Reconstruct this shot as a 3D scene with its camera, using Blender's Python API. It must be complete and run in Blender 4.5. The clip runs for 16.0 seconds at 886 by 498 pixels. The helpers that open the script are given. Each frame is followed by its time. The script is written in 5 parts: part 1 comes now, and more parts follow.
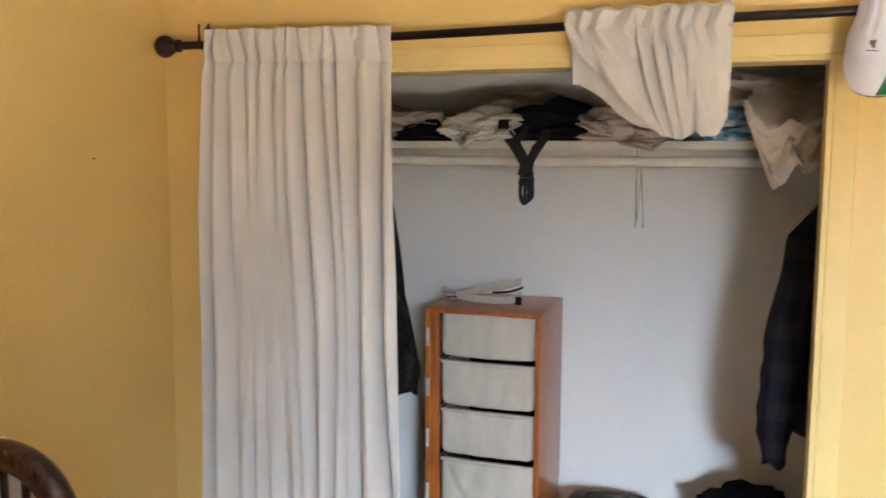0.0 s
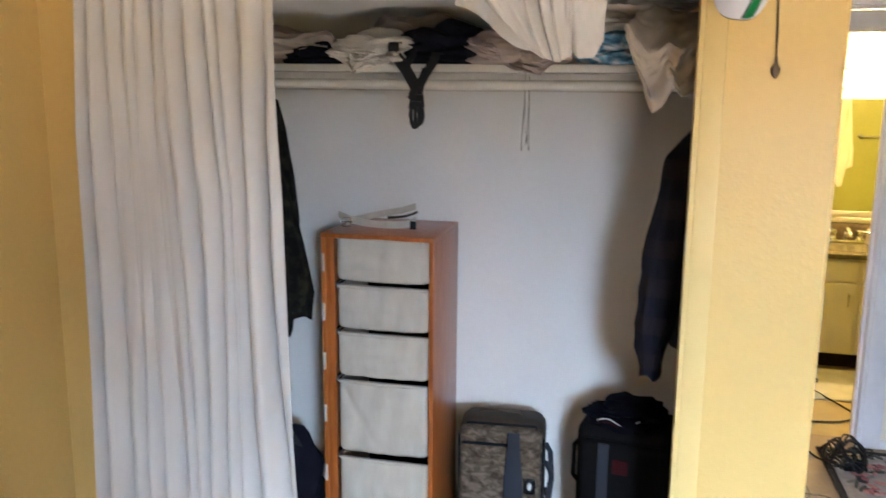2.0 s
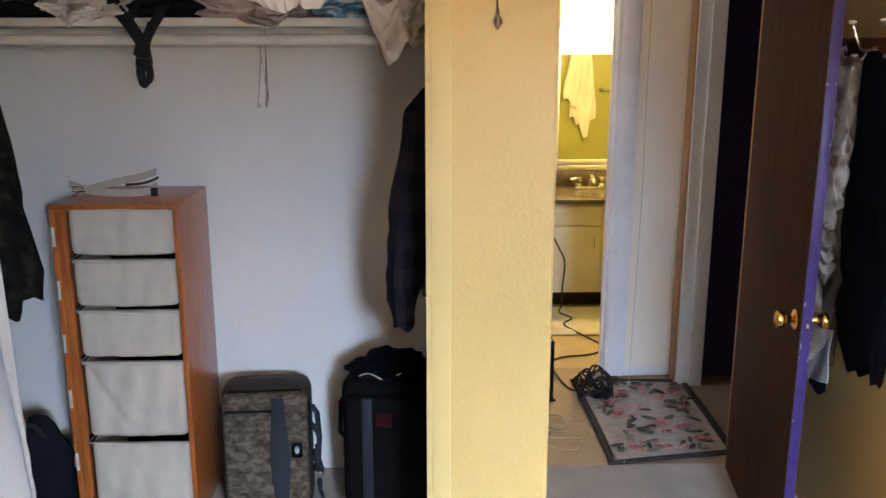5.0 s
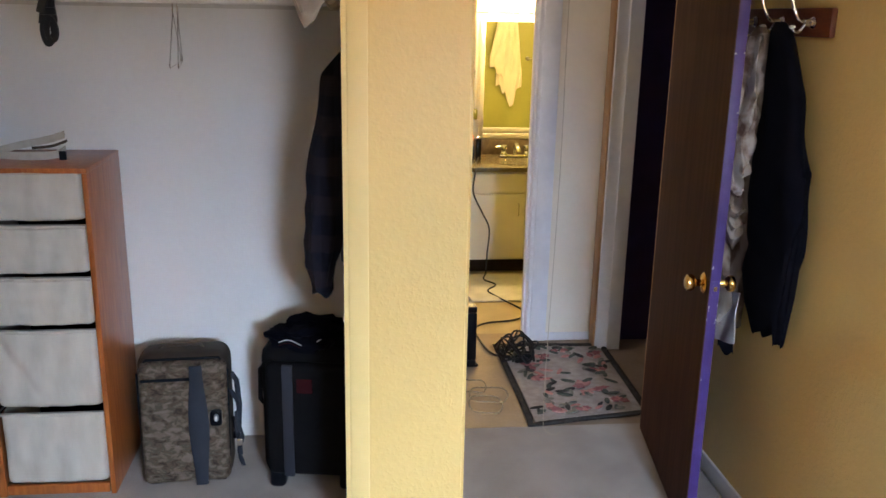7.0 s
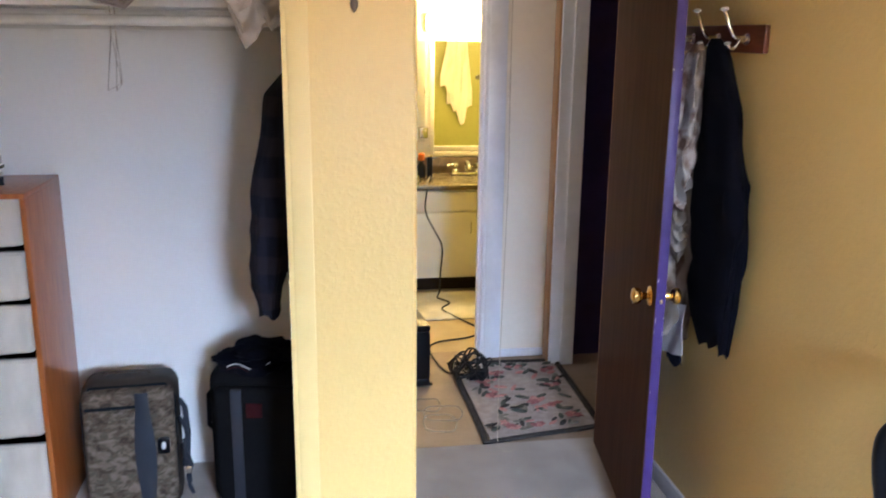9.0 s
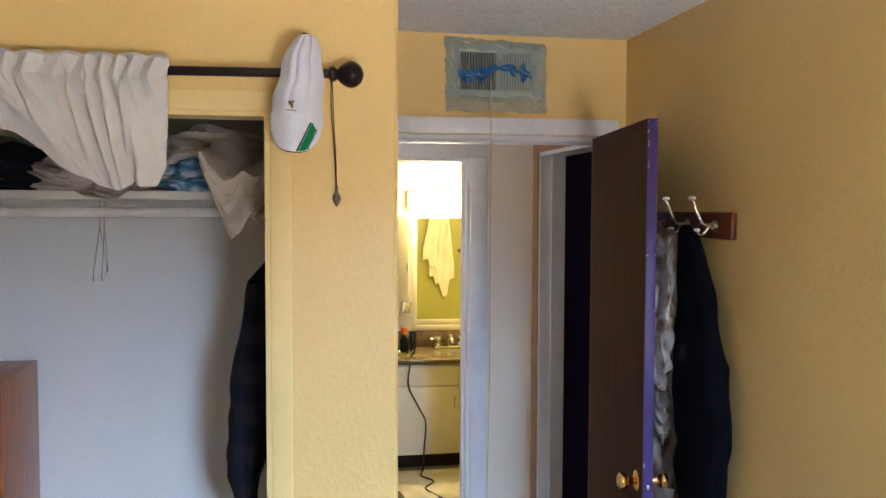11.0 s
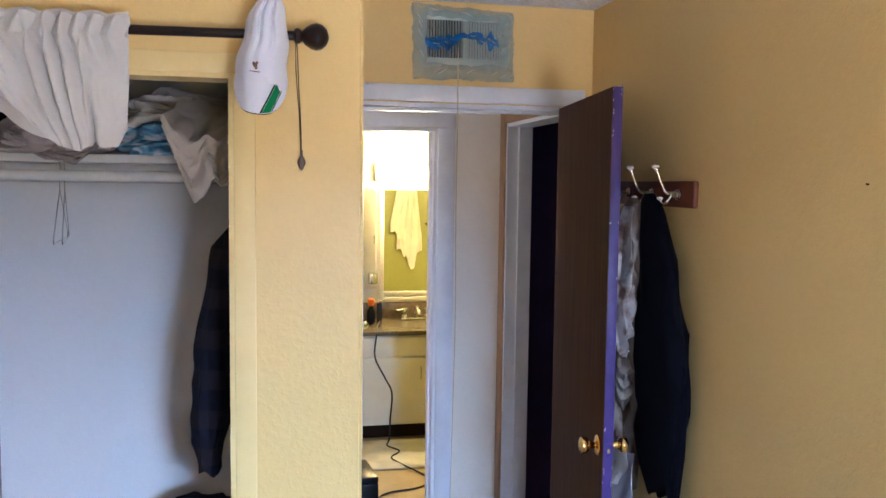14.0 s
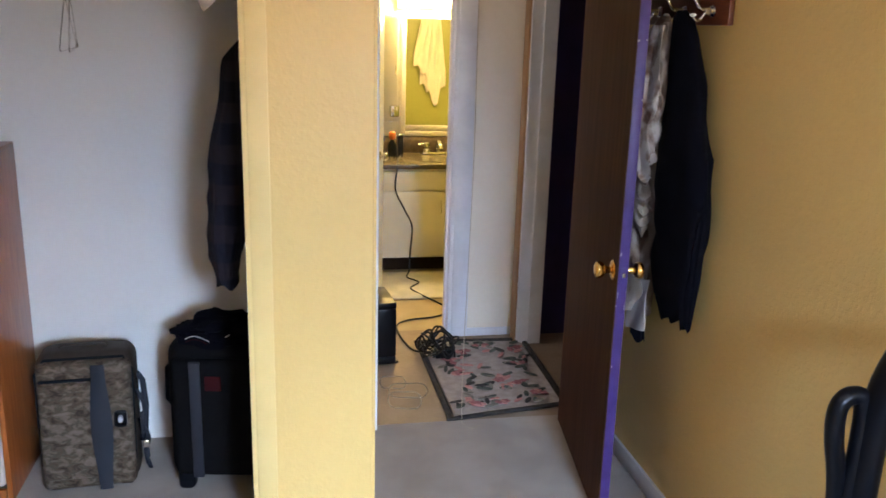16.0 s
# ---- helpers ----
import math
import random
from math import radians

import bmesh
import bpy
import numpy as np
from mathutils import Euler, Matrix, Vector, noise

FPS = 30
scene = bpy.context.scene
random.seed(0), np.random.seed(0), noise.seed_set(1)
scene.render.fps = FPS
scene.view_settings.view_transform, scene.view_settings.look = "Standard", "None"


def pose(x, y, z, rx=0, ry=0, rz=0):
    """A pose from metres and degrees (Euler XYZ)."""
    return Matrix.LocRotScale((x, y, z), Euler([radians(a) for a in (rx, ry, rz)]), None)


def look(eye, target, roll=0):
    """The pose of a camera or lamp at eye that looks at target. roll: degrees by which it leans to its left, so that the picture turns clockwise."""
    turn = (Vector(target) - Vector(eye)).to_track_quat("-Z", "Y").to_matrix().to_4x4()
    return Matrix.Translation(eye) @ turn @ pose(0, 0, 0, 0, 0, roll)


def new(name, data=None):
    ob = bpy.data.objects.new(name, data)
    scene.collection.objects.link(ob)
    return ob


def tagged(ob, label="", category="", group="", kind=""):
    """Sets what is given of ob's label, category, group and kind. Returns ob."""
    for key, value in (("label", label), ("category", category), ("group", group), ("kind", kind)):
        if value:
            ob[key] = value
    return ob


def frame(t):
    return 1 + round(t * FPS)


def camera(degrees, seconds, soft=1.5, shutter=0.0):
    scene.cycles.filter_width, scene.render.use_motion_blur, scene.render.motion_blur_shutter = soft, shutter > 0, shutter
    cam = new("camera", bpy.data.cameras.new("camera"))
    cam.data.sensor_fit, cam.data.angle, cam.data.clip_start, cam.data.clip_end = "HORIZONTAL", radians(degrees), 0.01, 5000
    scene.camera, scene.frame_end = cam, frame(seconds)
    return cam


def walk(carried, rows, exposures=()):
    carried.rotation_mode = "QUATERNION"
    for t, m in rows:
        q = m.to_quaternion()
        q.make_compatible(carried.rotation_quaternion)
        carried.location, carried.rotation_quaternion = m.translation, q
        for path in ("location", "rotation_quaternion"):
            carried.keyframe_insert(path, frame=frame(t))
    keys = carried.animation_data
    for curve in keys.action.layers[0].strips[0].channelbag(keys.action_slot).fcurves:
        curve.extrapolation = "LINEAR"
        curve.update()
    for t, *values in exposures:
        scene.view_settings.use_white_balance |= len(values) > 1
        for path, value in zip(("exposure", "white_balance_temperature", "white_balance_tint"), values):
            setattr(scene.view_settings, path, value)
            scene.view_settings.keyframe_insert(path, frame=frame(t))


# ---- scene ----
cam = camera(55.2, 16.0, shutter=0.5)
PATH = [
    (0, (-0.299, -0.02, 1.766), (-0.948, 1.859, 1.547), 0.3),
    (0.5, (-0.239, -0.021, 1.777), (-0.813, 1.884, 1.574), 1.1),
    (1, (-0.212, -0.024, 1.786), (-0.756, 1.883, 1.523), 0.9),
    (1.5, (-0.2, -0.018, 1.777), (-0.743, 1.879, 1.452), 0.8),
    (2, (-0.2, -0.015, 1.747), (-0.661, 1.894, 1.368), 0.5),
    (2.5, (-0.174, 0.006, 1.729), (-0.494, 1.938, 1.321), 0.6),
    (3, (-0.149, 0.03, 1.723), (-0.378, 1.968, 1.289), 0.3),
    (3.5, (-0.13, 0.041, 1.724), (-0.267, 1.986, 1.28), 0.4),
    (4, (-0.113, 0.036, 1.724), (-0.172, 1.983, 1.272), 0.3),
    (6.5, (-0.072, 0.025, 1.715), (0.091, 1.955, 1.218), 0.6),
    (7, (-0.057, 0.021, 1.711), (0.15, 1.939, 1.182), 1.1),
    (7.5, (-0.048, 0.018, 1.706), (0.183, 1.937, 1.193), 0.7),
    (8, (-0.041, 0.009, 1.711), (0.219, 1.93, 1.217), 0.6),
    (8.5, (-0.038, 0.011, 1.708), (0.226, 1.926, 1.194), 0.6),
    (9, (-0.024, 0.021, 1.71), (0.282, 1.937, 1.225), 0.6),
    (9.5, (-0.01, 0.034, 1.741), (0.381, 1.968, 1.41), 1.3),
    (10, (-0.017, 0.009, 1.764), (0.312, 1.972, 1.565), 0.2),
    (12.5, (-0.01, 0.016, 1.775), (0.387, 1.975, 1.711), 0.8),
    (13, (-0.007, 0.017, 1.775), (0.398, 1.975, 1.722), 0.9),
    (13.5, (0.0, 0.01, 1.763), (0.426, 1.96, 1.64), 0.6),
    (14, (-0.006, 0.0, 1.743), (0.415, 1.949, 1.586), 0.7),
    (14.5, (-0.007, -0.019, 1.716), (0.395, 1.932, 1.533), 1.3),
    (15, (0.0, -0.011, 1.692), (0.347, 1.937, 1.396), 1.2),
    (15.5, (-0.005, 0.002, 1.666), (0.324, 1.918, 1.198), 1.7),
    (16, (0.027, 0.032, 1.656), (0.386, 1.931, 1.142), 1.6),
]
walk(cam, [(t, look(eye, aim, roll)) for t, eye, aim, roll in PATH],
     [(0.0, -0.36, 6250, 13), (0.5, -0.39, 6050, 10), (1.0, -0.38, 6000, 11), (2.0, -0.46, 5950, 14), (2.7, -0.66, 5800, 15), (4.0, -0.70, 5950, 17), (6.5, -0.77, 5950, 17), (7.3, -0.72, 6000, 17), (8.0, -0.58, 5750, 17),
      (8.6, -0.60, 5750, 18), (9.0, -0.40, 5600, 18), (9.5, -0.68, 5700, 19), (10.0, -0.75, 5850, 13), (12.5, -0.56, 4800, 14), (13.5, -0.58, 4850, 17), (14.5, -0.56, 5300, 18), (15.0, -0.56, 5650, 17), (16.0, -0.68, 5800, 17)])

# ---------- world and light ----------
world = bpy.data.worlds.new("world")
scene.world = world
world.use_nodes = True
wn = world.node_tree.nodes
sky = wn.new("ShaderNodeTexSky")
sky.sky_type, sky.sun_disc, sky.sun_elevation, sky.sun_rotation = "NISHITA", False, 0.7, 0.4
world.node_tree.links.new(sky.outputs[0], wn["Background"].inputs[0])
wn["Background"].inputs[1].default_value = 0.08
scene.view_settings.exposure = 0.0

WIN = (0.48, 1.12, 0.80, 2.06)  # window opening in the back wall: x0, x1, z0, z1
YBACK = -1.35
# what the window looks out on: open sky above a dark horizon, sunlit ground below
for name, power, width, height, xc, zc, tone in (("window_skylight", 5850.0, 1.75, 2.10, 1.20, 3.15, (0.64, 0.815, 1.0)), ("window_ground_light", 4310.0, 3.6, 1.69, 1.80, -0.135, (1.0, 0.895, 0.75))):
    lamp = bpy.data.lights.new(name, "AREA")
    lamp.shape, lamp.size, lamp.size_y, lamp.energy, lamp.color = "RECTANGLE", width, height, power, tone
    new(name, lamp).matrix_world = pose(xc, -3.2, zc, 90, 0, 0)
# added fill lamp that brightens the hall; its source is assumed, out of view
lamp = bpy.data.lights.new("hall_fill_lamp", "AREA")
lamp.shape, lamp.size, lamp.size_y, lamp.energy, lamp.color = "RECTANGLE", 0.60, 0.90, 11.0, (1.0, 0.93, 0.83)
new("hall_fill_lamp", lamp).matrix_world = pose(-0.76, 3.90, 1.70, 0, -90, 0) @ Matrix.Rotation(math.pi / 2, 4, "Z")


# ---------- helpers ----------
def mat(name, col, col2=None, scale=8.0, rough=0.6, metal=0.0, bump=0.15, bscale=120.0, dist=0.002, sheen=0.0, stretch=(1, 1, 1), emit=None, coat=0.0, detail=4):
    """A procedural surface: two colours mixed by noise at two scales, with fine relief."""
    m = bpy.data.materials.new(name)
    m.use_nodes = True
    nt = m.node_tree
    n, ln = nt.nodes, nt.links.new
    p = n["Principled BSDF"]
    col2 = col2 or tuple(c * 0.82 for c in col)
    tc = n.new("ShaderNodeTexCoord")
    mp = n.new("ShaderNodeMapping")
    mp.inputs["Scale"].default_value = stretch
    ln(tc.outputs["Object"], mp.inputs[0])
    a = n.new("ShaderNodeTexNoise")
    a.inputs["Scale"].default_value, a.inputs["Detail"].default_value = scale, detail
    ln(mp.outputs[0], a.inputs["Vector"])
    b = n.new("ShaderNodeTexNoise")
    b.inputs["Scale"].default_value, b.inputs["Detail"].default_value = bscale, 3
    ln(mp.outputs[0], b.inputs["Vector"])
    mix = n.new("ShaderNodeMix")
    mix.data_type = "RGBA"
    mix.inputs[6].default_value, mix.inputs[7].default_value = (*col, 1), (*col2, 1)
    ra = n.new("ShaderNodeMapRange")
    ra.inputs[1].default_value, ra.inputs[2].default_value = 0.35, 0.65
    add = n.new("ShaderNodeMath")
    add.operation, add.inputs[2].default_value = "MULTIPLY_ADD", -0.15
    add.inputs[1].default_value = 0.3
    ln(b.outputs[0], add.inputs[0])
    sm = n.new("ShaderNodeMath")
    sm.operation = "ADD"
    ln(a.outputs[0], sm.inputs[0])
    ln(add.outputs[0], sm.inputs[1])
    ln(sm.outputs[0], ra.inputs[0])
    ln(ra.outputs[0], mix.inputs[0])
    ln(mix.outputs[2], p.inputs["Base Color"])
    p.inputs["Roughness"].default_value, p.inputs["Metallic"].default_value = rough, metal
    p.inputs["Specular IOR Level"].default_value = 0.08 if rough >= 0.8 else 0.3
    p.inputs["Sheen Weight"].default_value, p.inputs["Coat Weight"].default_value = sheen, coat
    if bump:
        bu = n.new("ShaderNodeBump")
        bu.inputs["Strength"].default_value, bu.inputs["Distance"].default_value = bump, dist
        ln(b.outputs[0], bu.inputs["Height"])
        ln(bu.outputs[0], p.inputs["Normal"])
    if emit:
        p.inputs["Emission Color"].default_value, p.inputs["Emission Strength"].default_value = (*emit[0], 1), emit[1]
    return m


def wall_paint(name, col, col2, splat=1.0):
    """Rolled paint over a knocked-down plaster texture."""
    m = mat(name, col, col2, scale=1.6, rough=0.42, bump=0, bscale=45)
    n, ln = m.node_tree.nodes, m.node_tree.links.new
    p = n["Principled BSDF"]
    tc = n["Texture Coordinate"]
    v = n.new("ShaderNodeTexNoise")
    v.inputs["Scale"].default_value, v.inputs["Detail"].default_value, v.inputs["Roughness"].default_value = 58, 2.5, 0.55
    ln(tc.outputs["Object"], v.inputs["Vector"])
    r = n.new("ShaderNodeMapRange")
    r.inputs[1].default_value, r.inputs[2].default_value = 0.47, 0.62
    ln(v.outputs[0], r.inputs[0])
    f = n.new("ShaderNodeTexNoise")
    f.inputs["Scale"].default_value = 210
    ln(tc.outputs["Object"], f.inputs["Vector"])
    ad = n.new("ShaderNodeMath")
    ad.operation, ad.inputs[1].default_value = "MULTIPLY_ADD", 0.35
    ln(f.outputs[0], ad.inputs[0])
    ln(r.outputs[0], ad.inputs[2])
    bu = n.new("ShaderNodeBump")
    bu.inputs["Strength"].default_value, bu.inputs["Distance"].default_value = 0.15 * splat, 0.003
    ln(ad.outputs[0], bu.inputs["Height"])
    ln(bu.outputs[0], p.inputs["Normal"])
    return m


def ramp_mat(name, stops, scale, rough=0.85, stretch=(1, 1, 1), bump=0.25, bscale=300, detail=3, distort=0.0):
    """Blotches of several colours (camouflage, prints)."""
    m = mat(name, stops[0][1], rough=rough, bump=bump, bscale=bscale)
    n, ln = m.node_tree.nodes, m.node_tree.links.new
    tc = n["Texture Coordinate"]
    mp = n.new("ShaderNodeMapping")
    mp.inputs["Scale"].default_value = stretch
    ln(tc.outputs["Object"], mp.inputs[0])
    a = n.new("ShaderNodeTexNoise")
    a.inputs["Scale"].default_value, a.inputs["Detail"].default_value, a.inputs["Distortion"].default_value = scale, detail, distort
    ln(mp.outputs[0], a.inputs["Vector"])
    cr = n.new("ShaderNodeValToRGB")
    cr.color_ramp.interpolation = "CONSTANT" if bump < 0.3 else "LINEAR"
    while len(cr.color_ramp.elements) < len(stops):
        cr.color_ramp.elements.new(0.5)
    for e, (q, c) in zip(cr.color_ramp.elements, stops):
        e.position, e.color = q, (*c, 1)
    ln(a.outputs[0], cr.inputs[0])
    ln(cr.outputs[0], n["Principled BSDF"].inputs["Base Color"])
    return m


def plaid_mat(name, c1, c2, c3, sx, sz):
    m = mat(name, c1, rough=0.95, bump=0.3, bscale=400)
    m.node_tree.nodes["Principled BSDF"].inputs["Specular IOR Level"].default_value = 0.15
    n, ln = m.node_tree.nodes, m.node_tree.links.new
    tc = n["Texture Coordinate"]
    out = None
    for axis, sc in (("X", sx), ("Z", sz)):
        w = n.new("ShaderNodeTexWave")
        w.bands_direction, w.inputs["Scale"].default_value, w.inputs["Distortion"].default_value = axis, sc, 0.6
        ln(tc.outputs["Object"], w.inputs["Vector"])
        r = n.new("ShaderNodeMapRange")
        r.inputs[1].default_value, r.inputs[2].default_value = 0.45, 0.6
        ln(w.outputs["Fac"], r.inputs[0])
        mx = n.new("ShaderNodeMix")
        mx.data_type = "RGBA"
        mx.inputs[7].default_value = (*(c2 if axis == "X" else c3), 1)
        if out:
            ln(out, mx.inputs[6])
        else:
            mx.inputs[6].default_value = (*c1, 1)
        fac = n.new("ShaderNodeMath")
        fac.operation, fac.inputs[1].default_value = "MULTIPLY", 0.6
        ln(r.outputs[0], fac.inputs[0])
        ln(fac.outputs[0], mx.inputs[0])
        out = mx.outputs[2]
    ln(out, n["Principled BSDF"].inputs["Base Color"])
    return m


def mesh_of(name, bm, material, smooth=True):
    bmesh.ops.recalc_face_normals(bm, faces=bm.faces)
    for f in bm.faces:
        f.smooth = smooth
    for e in bm.edges:
        if len(e.link_faces) == 2 and e.calc_face_angle(0) > 0.62:
            e.smooth = False
    me = bpy.data.meshes.new(name)
    bm.to_mesh(me)
    bm.free()
    me.materials.append(material)
    return me


def part(name, bm, material, parent, label=""):
    ob = new(name, mesh_of(name, bm, material))
    if parent:
        ob.parent = parent
    return tagged(ob, label)


def solo(name, bm, material, label, category, group="", kind=""):
    return tagged(new(name, mesh_of(name, bm, material)), label, category, group, kind)


def struct(name, bm, material, label=""):
    return tagged(new(name, mesh_of(name, bm, material)), label, kind="structure")


def thing(name, label, category, group=""):
    return tagged(new(name), label, category, group)


def bx(bm, a, b, bevel=0.0, seg=2, m=None):
    """A box from corner a to corner b, with rounded edges, moved by m."""
    made = bmesh.ops.create_cube(bm, size=1, matrix=Matrix.LocRotScale([(p + q) / 2 for p, q in zip(a, b)], None, [abs(q - p) for p, q in zip(a, b)]))
    vs = made["verts"]
    if bevel:
        es = {e for v in vs for e in v.link_edges}
        r = bmesh.ops.bevel(bm, geom=list(es), offset=bevel, segments=seg, profile=0.5, affect="EDGES")
        vs = list({v for f in r["faces"] for v in f.verts} | {v for v in vs if v.is_valid})
    if m is not None:
        bmesh.ops.transform(bm, matrix=m, verts=vs)
    return bm


def boxes(*pairs, bevel=0.0):
    bm = bmesh.new()
    for a, b in pairs:
        bx(bm, a, b, bevel)
    return bm


def tube(bm, pts, r, seg=8, closed=False, cap=True, flat=1.0):
    """A round (or flattened) bar swept along points; r is one radius or one for each point."""
    pts = [Vector(p) for p in pts]
    n = len(pts)
    rings = []
    up = Vector((0, 0, 1))
    for i, p in enumerate(pts):
        d = (pts[(i + 1) % n] - pts[i - 1]) if closed else (pts[min(i + 1, n - 1)] - pts[max(i - 1, 0)])
        d.normalize()
        if i == 0:
            side = d.cross(up)
            if side.length < 0.05:
                side = d.cross(Vector((0, 1, 0)))
        else:
            side = side - d * side.dot(d)
        side.normalize()
        nv = side.cross(d).normalized()
        rr = r[i] if isinstance(r, (list, tuple)) else r
        rings.append([bm.verts.new(p + side * (math.cos(k * math.tau / seg) * rr * flat) + nv * (math.sin(k * math.tau / seg) * rr)) for k in range(seg)])
    for i in range(n if closed else n - 1):
        a, b = rings[i], rings[(i + 1) % n]
        for k in range(seg):
            bm.faces.new((a[k], a[(k + 1) % seg], b[(k + 1) % seg], b[k]))
    if cap and not closed:
        bm.faces.new(rings[0])
        bm.faces.new(rings[-1][::-1])
    return bm


def smooth_path(pts, per=6):
    """A rounder line through the points."""
    pts = [Vector(p) for p in pts]
    out = []
    for i in range(len(pts) - 1):
        p0, p1, p2, p3 = pts[max(i - 1, 0)], pts[i], pts[i + 1], pts[min(i + 2, len(pts) - 1)]
        for k in range(per):
            t = k / per
            out.append(0.5 * ((2 * p1) + (p2 - p0) * t + (2 * p0 - 5 * p1 + 4 * p2 - p3) * t * t + (3 * p1 - p0 - 3 * p2 + p3) * t ** 3))
    return out + [pts[-1]]


def lathe(bm, prof, m, seg=20):
    """Turns a profile of (radius, height) about the z axis of m."""
    rings = [[bm.verts.new(m @ Vector((r * math.cos(k * math.tau / seg), r * math.sin(k * math.tau / seg), z))) for k in range(seg)] for r, z in prof]
    for a, b in zip(rings, rings[1:]):
        for k in range(seg):
            bm.faces.new((a[k], a[(k + 1) % seg], b[(k + 1) % seg], b[k]))
    bm.faces.new(rings[0][::-1])
    bm.faces.new(rings[-1])
    return bm


def sheet(fn, nu, nv, thick=0.0):
    """A cloth from fn(u, v) -> point, given a thickness along its normals."""
    bm = bmesh.new()
    g = [[bm.verts.new(fn(i / nu, j / nv)) for i in range(nu + 1)] for j in range(nv + 1)]
    for j in range(nv):
        for i in range(nu):
            bm.faces.new((g[j][i], g[j][i + 1], g[j + 1][i + 1], g[j + 1][i]))
    if thick:
        bm.normal_update()
        h = [[bm.verts.new(v.co - v.normal * thick) for v in row] for row in g]
        for j in range(nv):
            for i in range(nu):
                bm.faces.new((h[j][i], h[j + 1][i], h[j + 1][i + 1], h[j][i + 1]))
        rim = [(0, i) for i in range(nu)] + [(j, nu) for j in range(nv)] + [(nv, nu - i) for i in range(nu)] + [(nv - j, 0) for j in range(nv)]
        for (a, b), (c, d) in zip(rim, rim[1:] + rim[:1]):
            bm.faces.new((g[c][d], g[a][b], h[a][b], h[c][d]))
    return bm


def loft(bm, fn, nz, seg=28):
    """A closed body from rings fn(t, angle) -> point, t from 0 to 1."""
    rings = [[bm.verts.new(fn(j / nz, k * math.tau / seg)) for k in range(seg)] for j in range(nz + 1)]
    for a, b in zip(rings, rings[1:]):
        for k in range(seg):
            bm.faces.new((a[k], a[(k + 1) % seg], b[(k + 1) % seg], b[k]))
    bm.faces.new(rings[0][::-1])
    bm.faces.new(rings[-1])
    return bm


def nz3(x, y, z, s=1.0):
    return noise.noise(Vector((x * s, y * s, z * s)))


def lerp(keys, t):
    """Piecewise smooth values: keys of (t, value...)."""
    for a, b in zip(keys, keys[1:]):
        if t <= b[0]:
            f = (t - a[0]) / (b[0] - a[0]) if b[0] > a[0] else 0
            f = max(0.0, min(1.0, f))
            f = f * f * (3 - 2 * f) * 0.5 + f * 0.5
            return [p + (q - p) * f for p, q in zip(a[1:], b[1:])]
    return list(keys[-1][1:])


def heap(bm, c, size, seed, rough=0.35, folds=5.0, sub=4):
    """A crumpled pile of cloth lying on a flat support."""
    made = bmesh.ops.create_icosphere(bm, subdivisions=sub, radius=1)
    for v in made["verts"]:
        p = v.co.copy()
        k = 1 + rough * nz3(p.x + seed, p.y, p.z, 1.6) + 0.30 * rough * (1 - abs(nz3(p.x * 0.45 + seed * 2, p.y, p.z * 1.5, folds * 0.6)) * 3) + 0.05 * rough * nz3(p.x, p.y + seed, p.z, folds * 2)
        q = p * k
        q.z = max(q.z, -0.55)
        v.co = Vector((c[0] + q.x * size[0], c[1] + q.y * size[1], c[2] + (q.z + 0.55) / 1.55 * size[2]))
    return bm


# ---------- materials ----------
yellow = wall_paint("yellow_wall_paint", (0.75, 0.53, 0.19), (0.71, 0.495, 0.175))
yellow_trim = mat("yellow_gloss_trim_paint", (0.77, 0.58, 0.235), (0.73, 0.545, 0.215), scale=5, rough=0.5, bump=0.05, bscale=30)
white_plaster = wall_paint("white_closet_plaster", (0.80, 0.778, 0.745), (0.76, 0.737, 0.702), 0.5)
hall_paint = wall_paint("cream_hall_paint", (0.82, 0.76, 0.64), (0.77, 0.70, 0.58), 0.5)
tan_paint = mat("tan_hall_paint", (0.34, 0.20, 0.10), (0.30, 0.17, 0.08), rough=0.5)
olive = wall_paint("olive_bathroom_paint", (0.30, 0.30, 0.06), (0.26, 0.26, 0.05), 0.4)
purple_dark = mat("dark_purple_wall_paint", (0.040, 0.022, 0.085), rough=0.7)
white_gloss = mat("white_gloss_trim_paint", (0.74, 0.74, 0.76), (0.66, 0.66, 0.68), scale=6, rough=0.3, bump=0.06, bscale=40)
shelf_paint = mat("dull_white_shelf_paint", (0.64, 0.61, 0.56), (0.56, 0.53, 0.48), scale=7, rough=0.55, bump=0.08, bscale=50)
popcorn = mat("white_popcorn_ceiling", (0.91, 0.91, 0.91), (0.74, 0.74, 0.75), scale=85, rough=0.95, bump=1.0, bscale=110, dist=0.012)
carpet = mat("beige_carpet", (0.385, 0.33, 0.285), (0.30, 0.255, 0.215), scale=5, rough=1.0, bump=0.8, bscale=420, dist=0.006, sheen=0.2)
hall_vinyl = mat("brown_hall_vinyl", (0.30, 0.225, 0.16), (0.23, 0.165, 0.11), scale=4, rough=0.55, bump=0.15, bscale=60)
bath_vinyl = mat("tan_bathroom_vinyl", (0.40, 0.31, 0.17), (0.34, 0.26, 0.13), scale=6, rough=0.4)
linen = mat("offwhite_linen", (0.62, 0.585, 0.55), (0.56, 0.525, 0.49), scale=3, rough=0.9, bump=0.35, bscale=900, dist=0.001, sheen=0.25)
rod_black = mat("dark_brown_metal", (0.012, 0.007, 0.006), (0.02, 0.01, 0.008), rough=0.28, metal=0.3, bump=0.02)
wood_orange = mat("orange_stained_wood", (0.42, 0.13, 0.03), (0.30, 0.08, 0.018), scale=7, rough=0.32, bump=0.08, bscale=60, stretch=(9, 9, 0.8), coat=0.3)
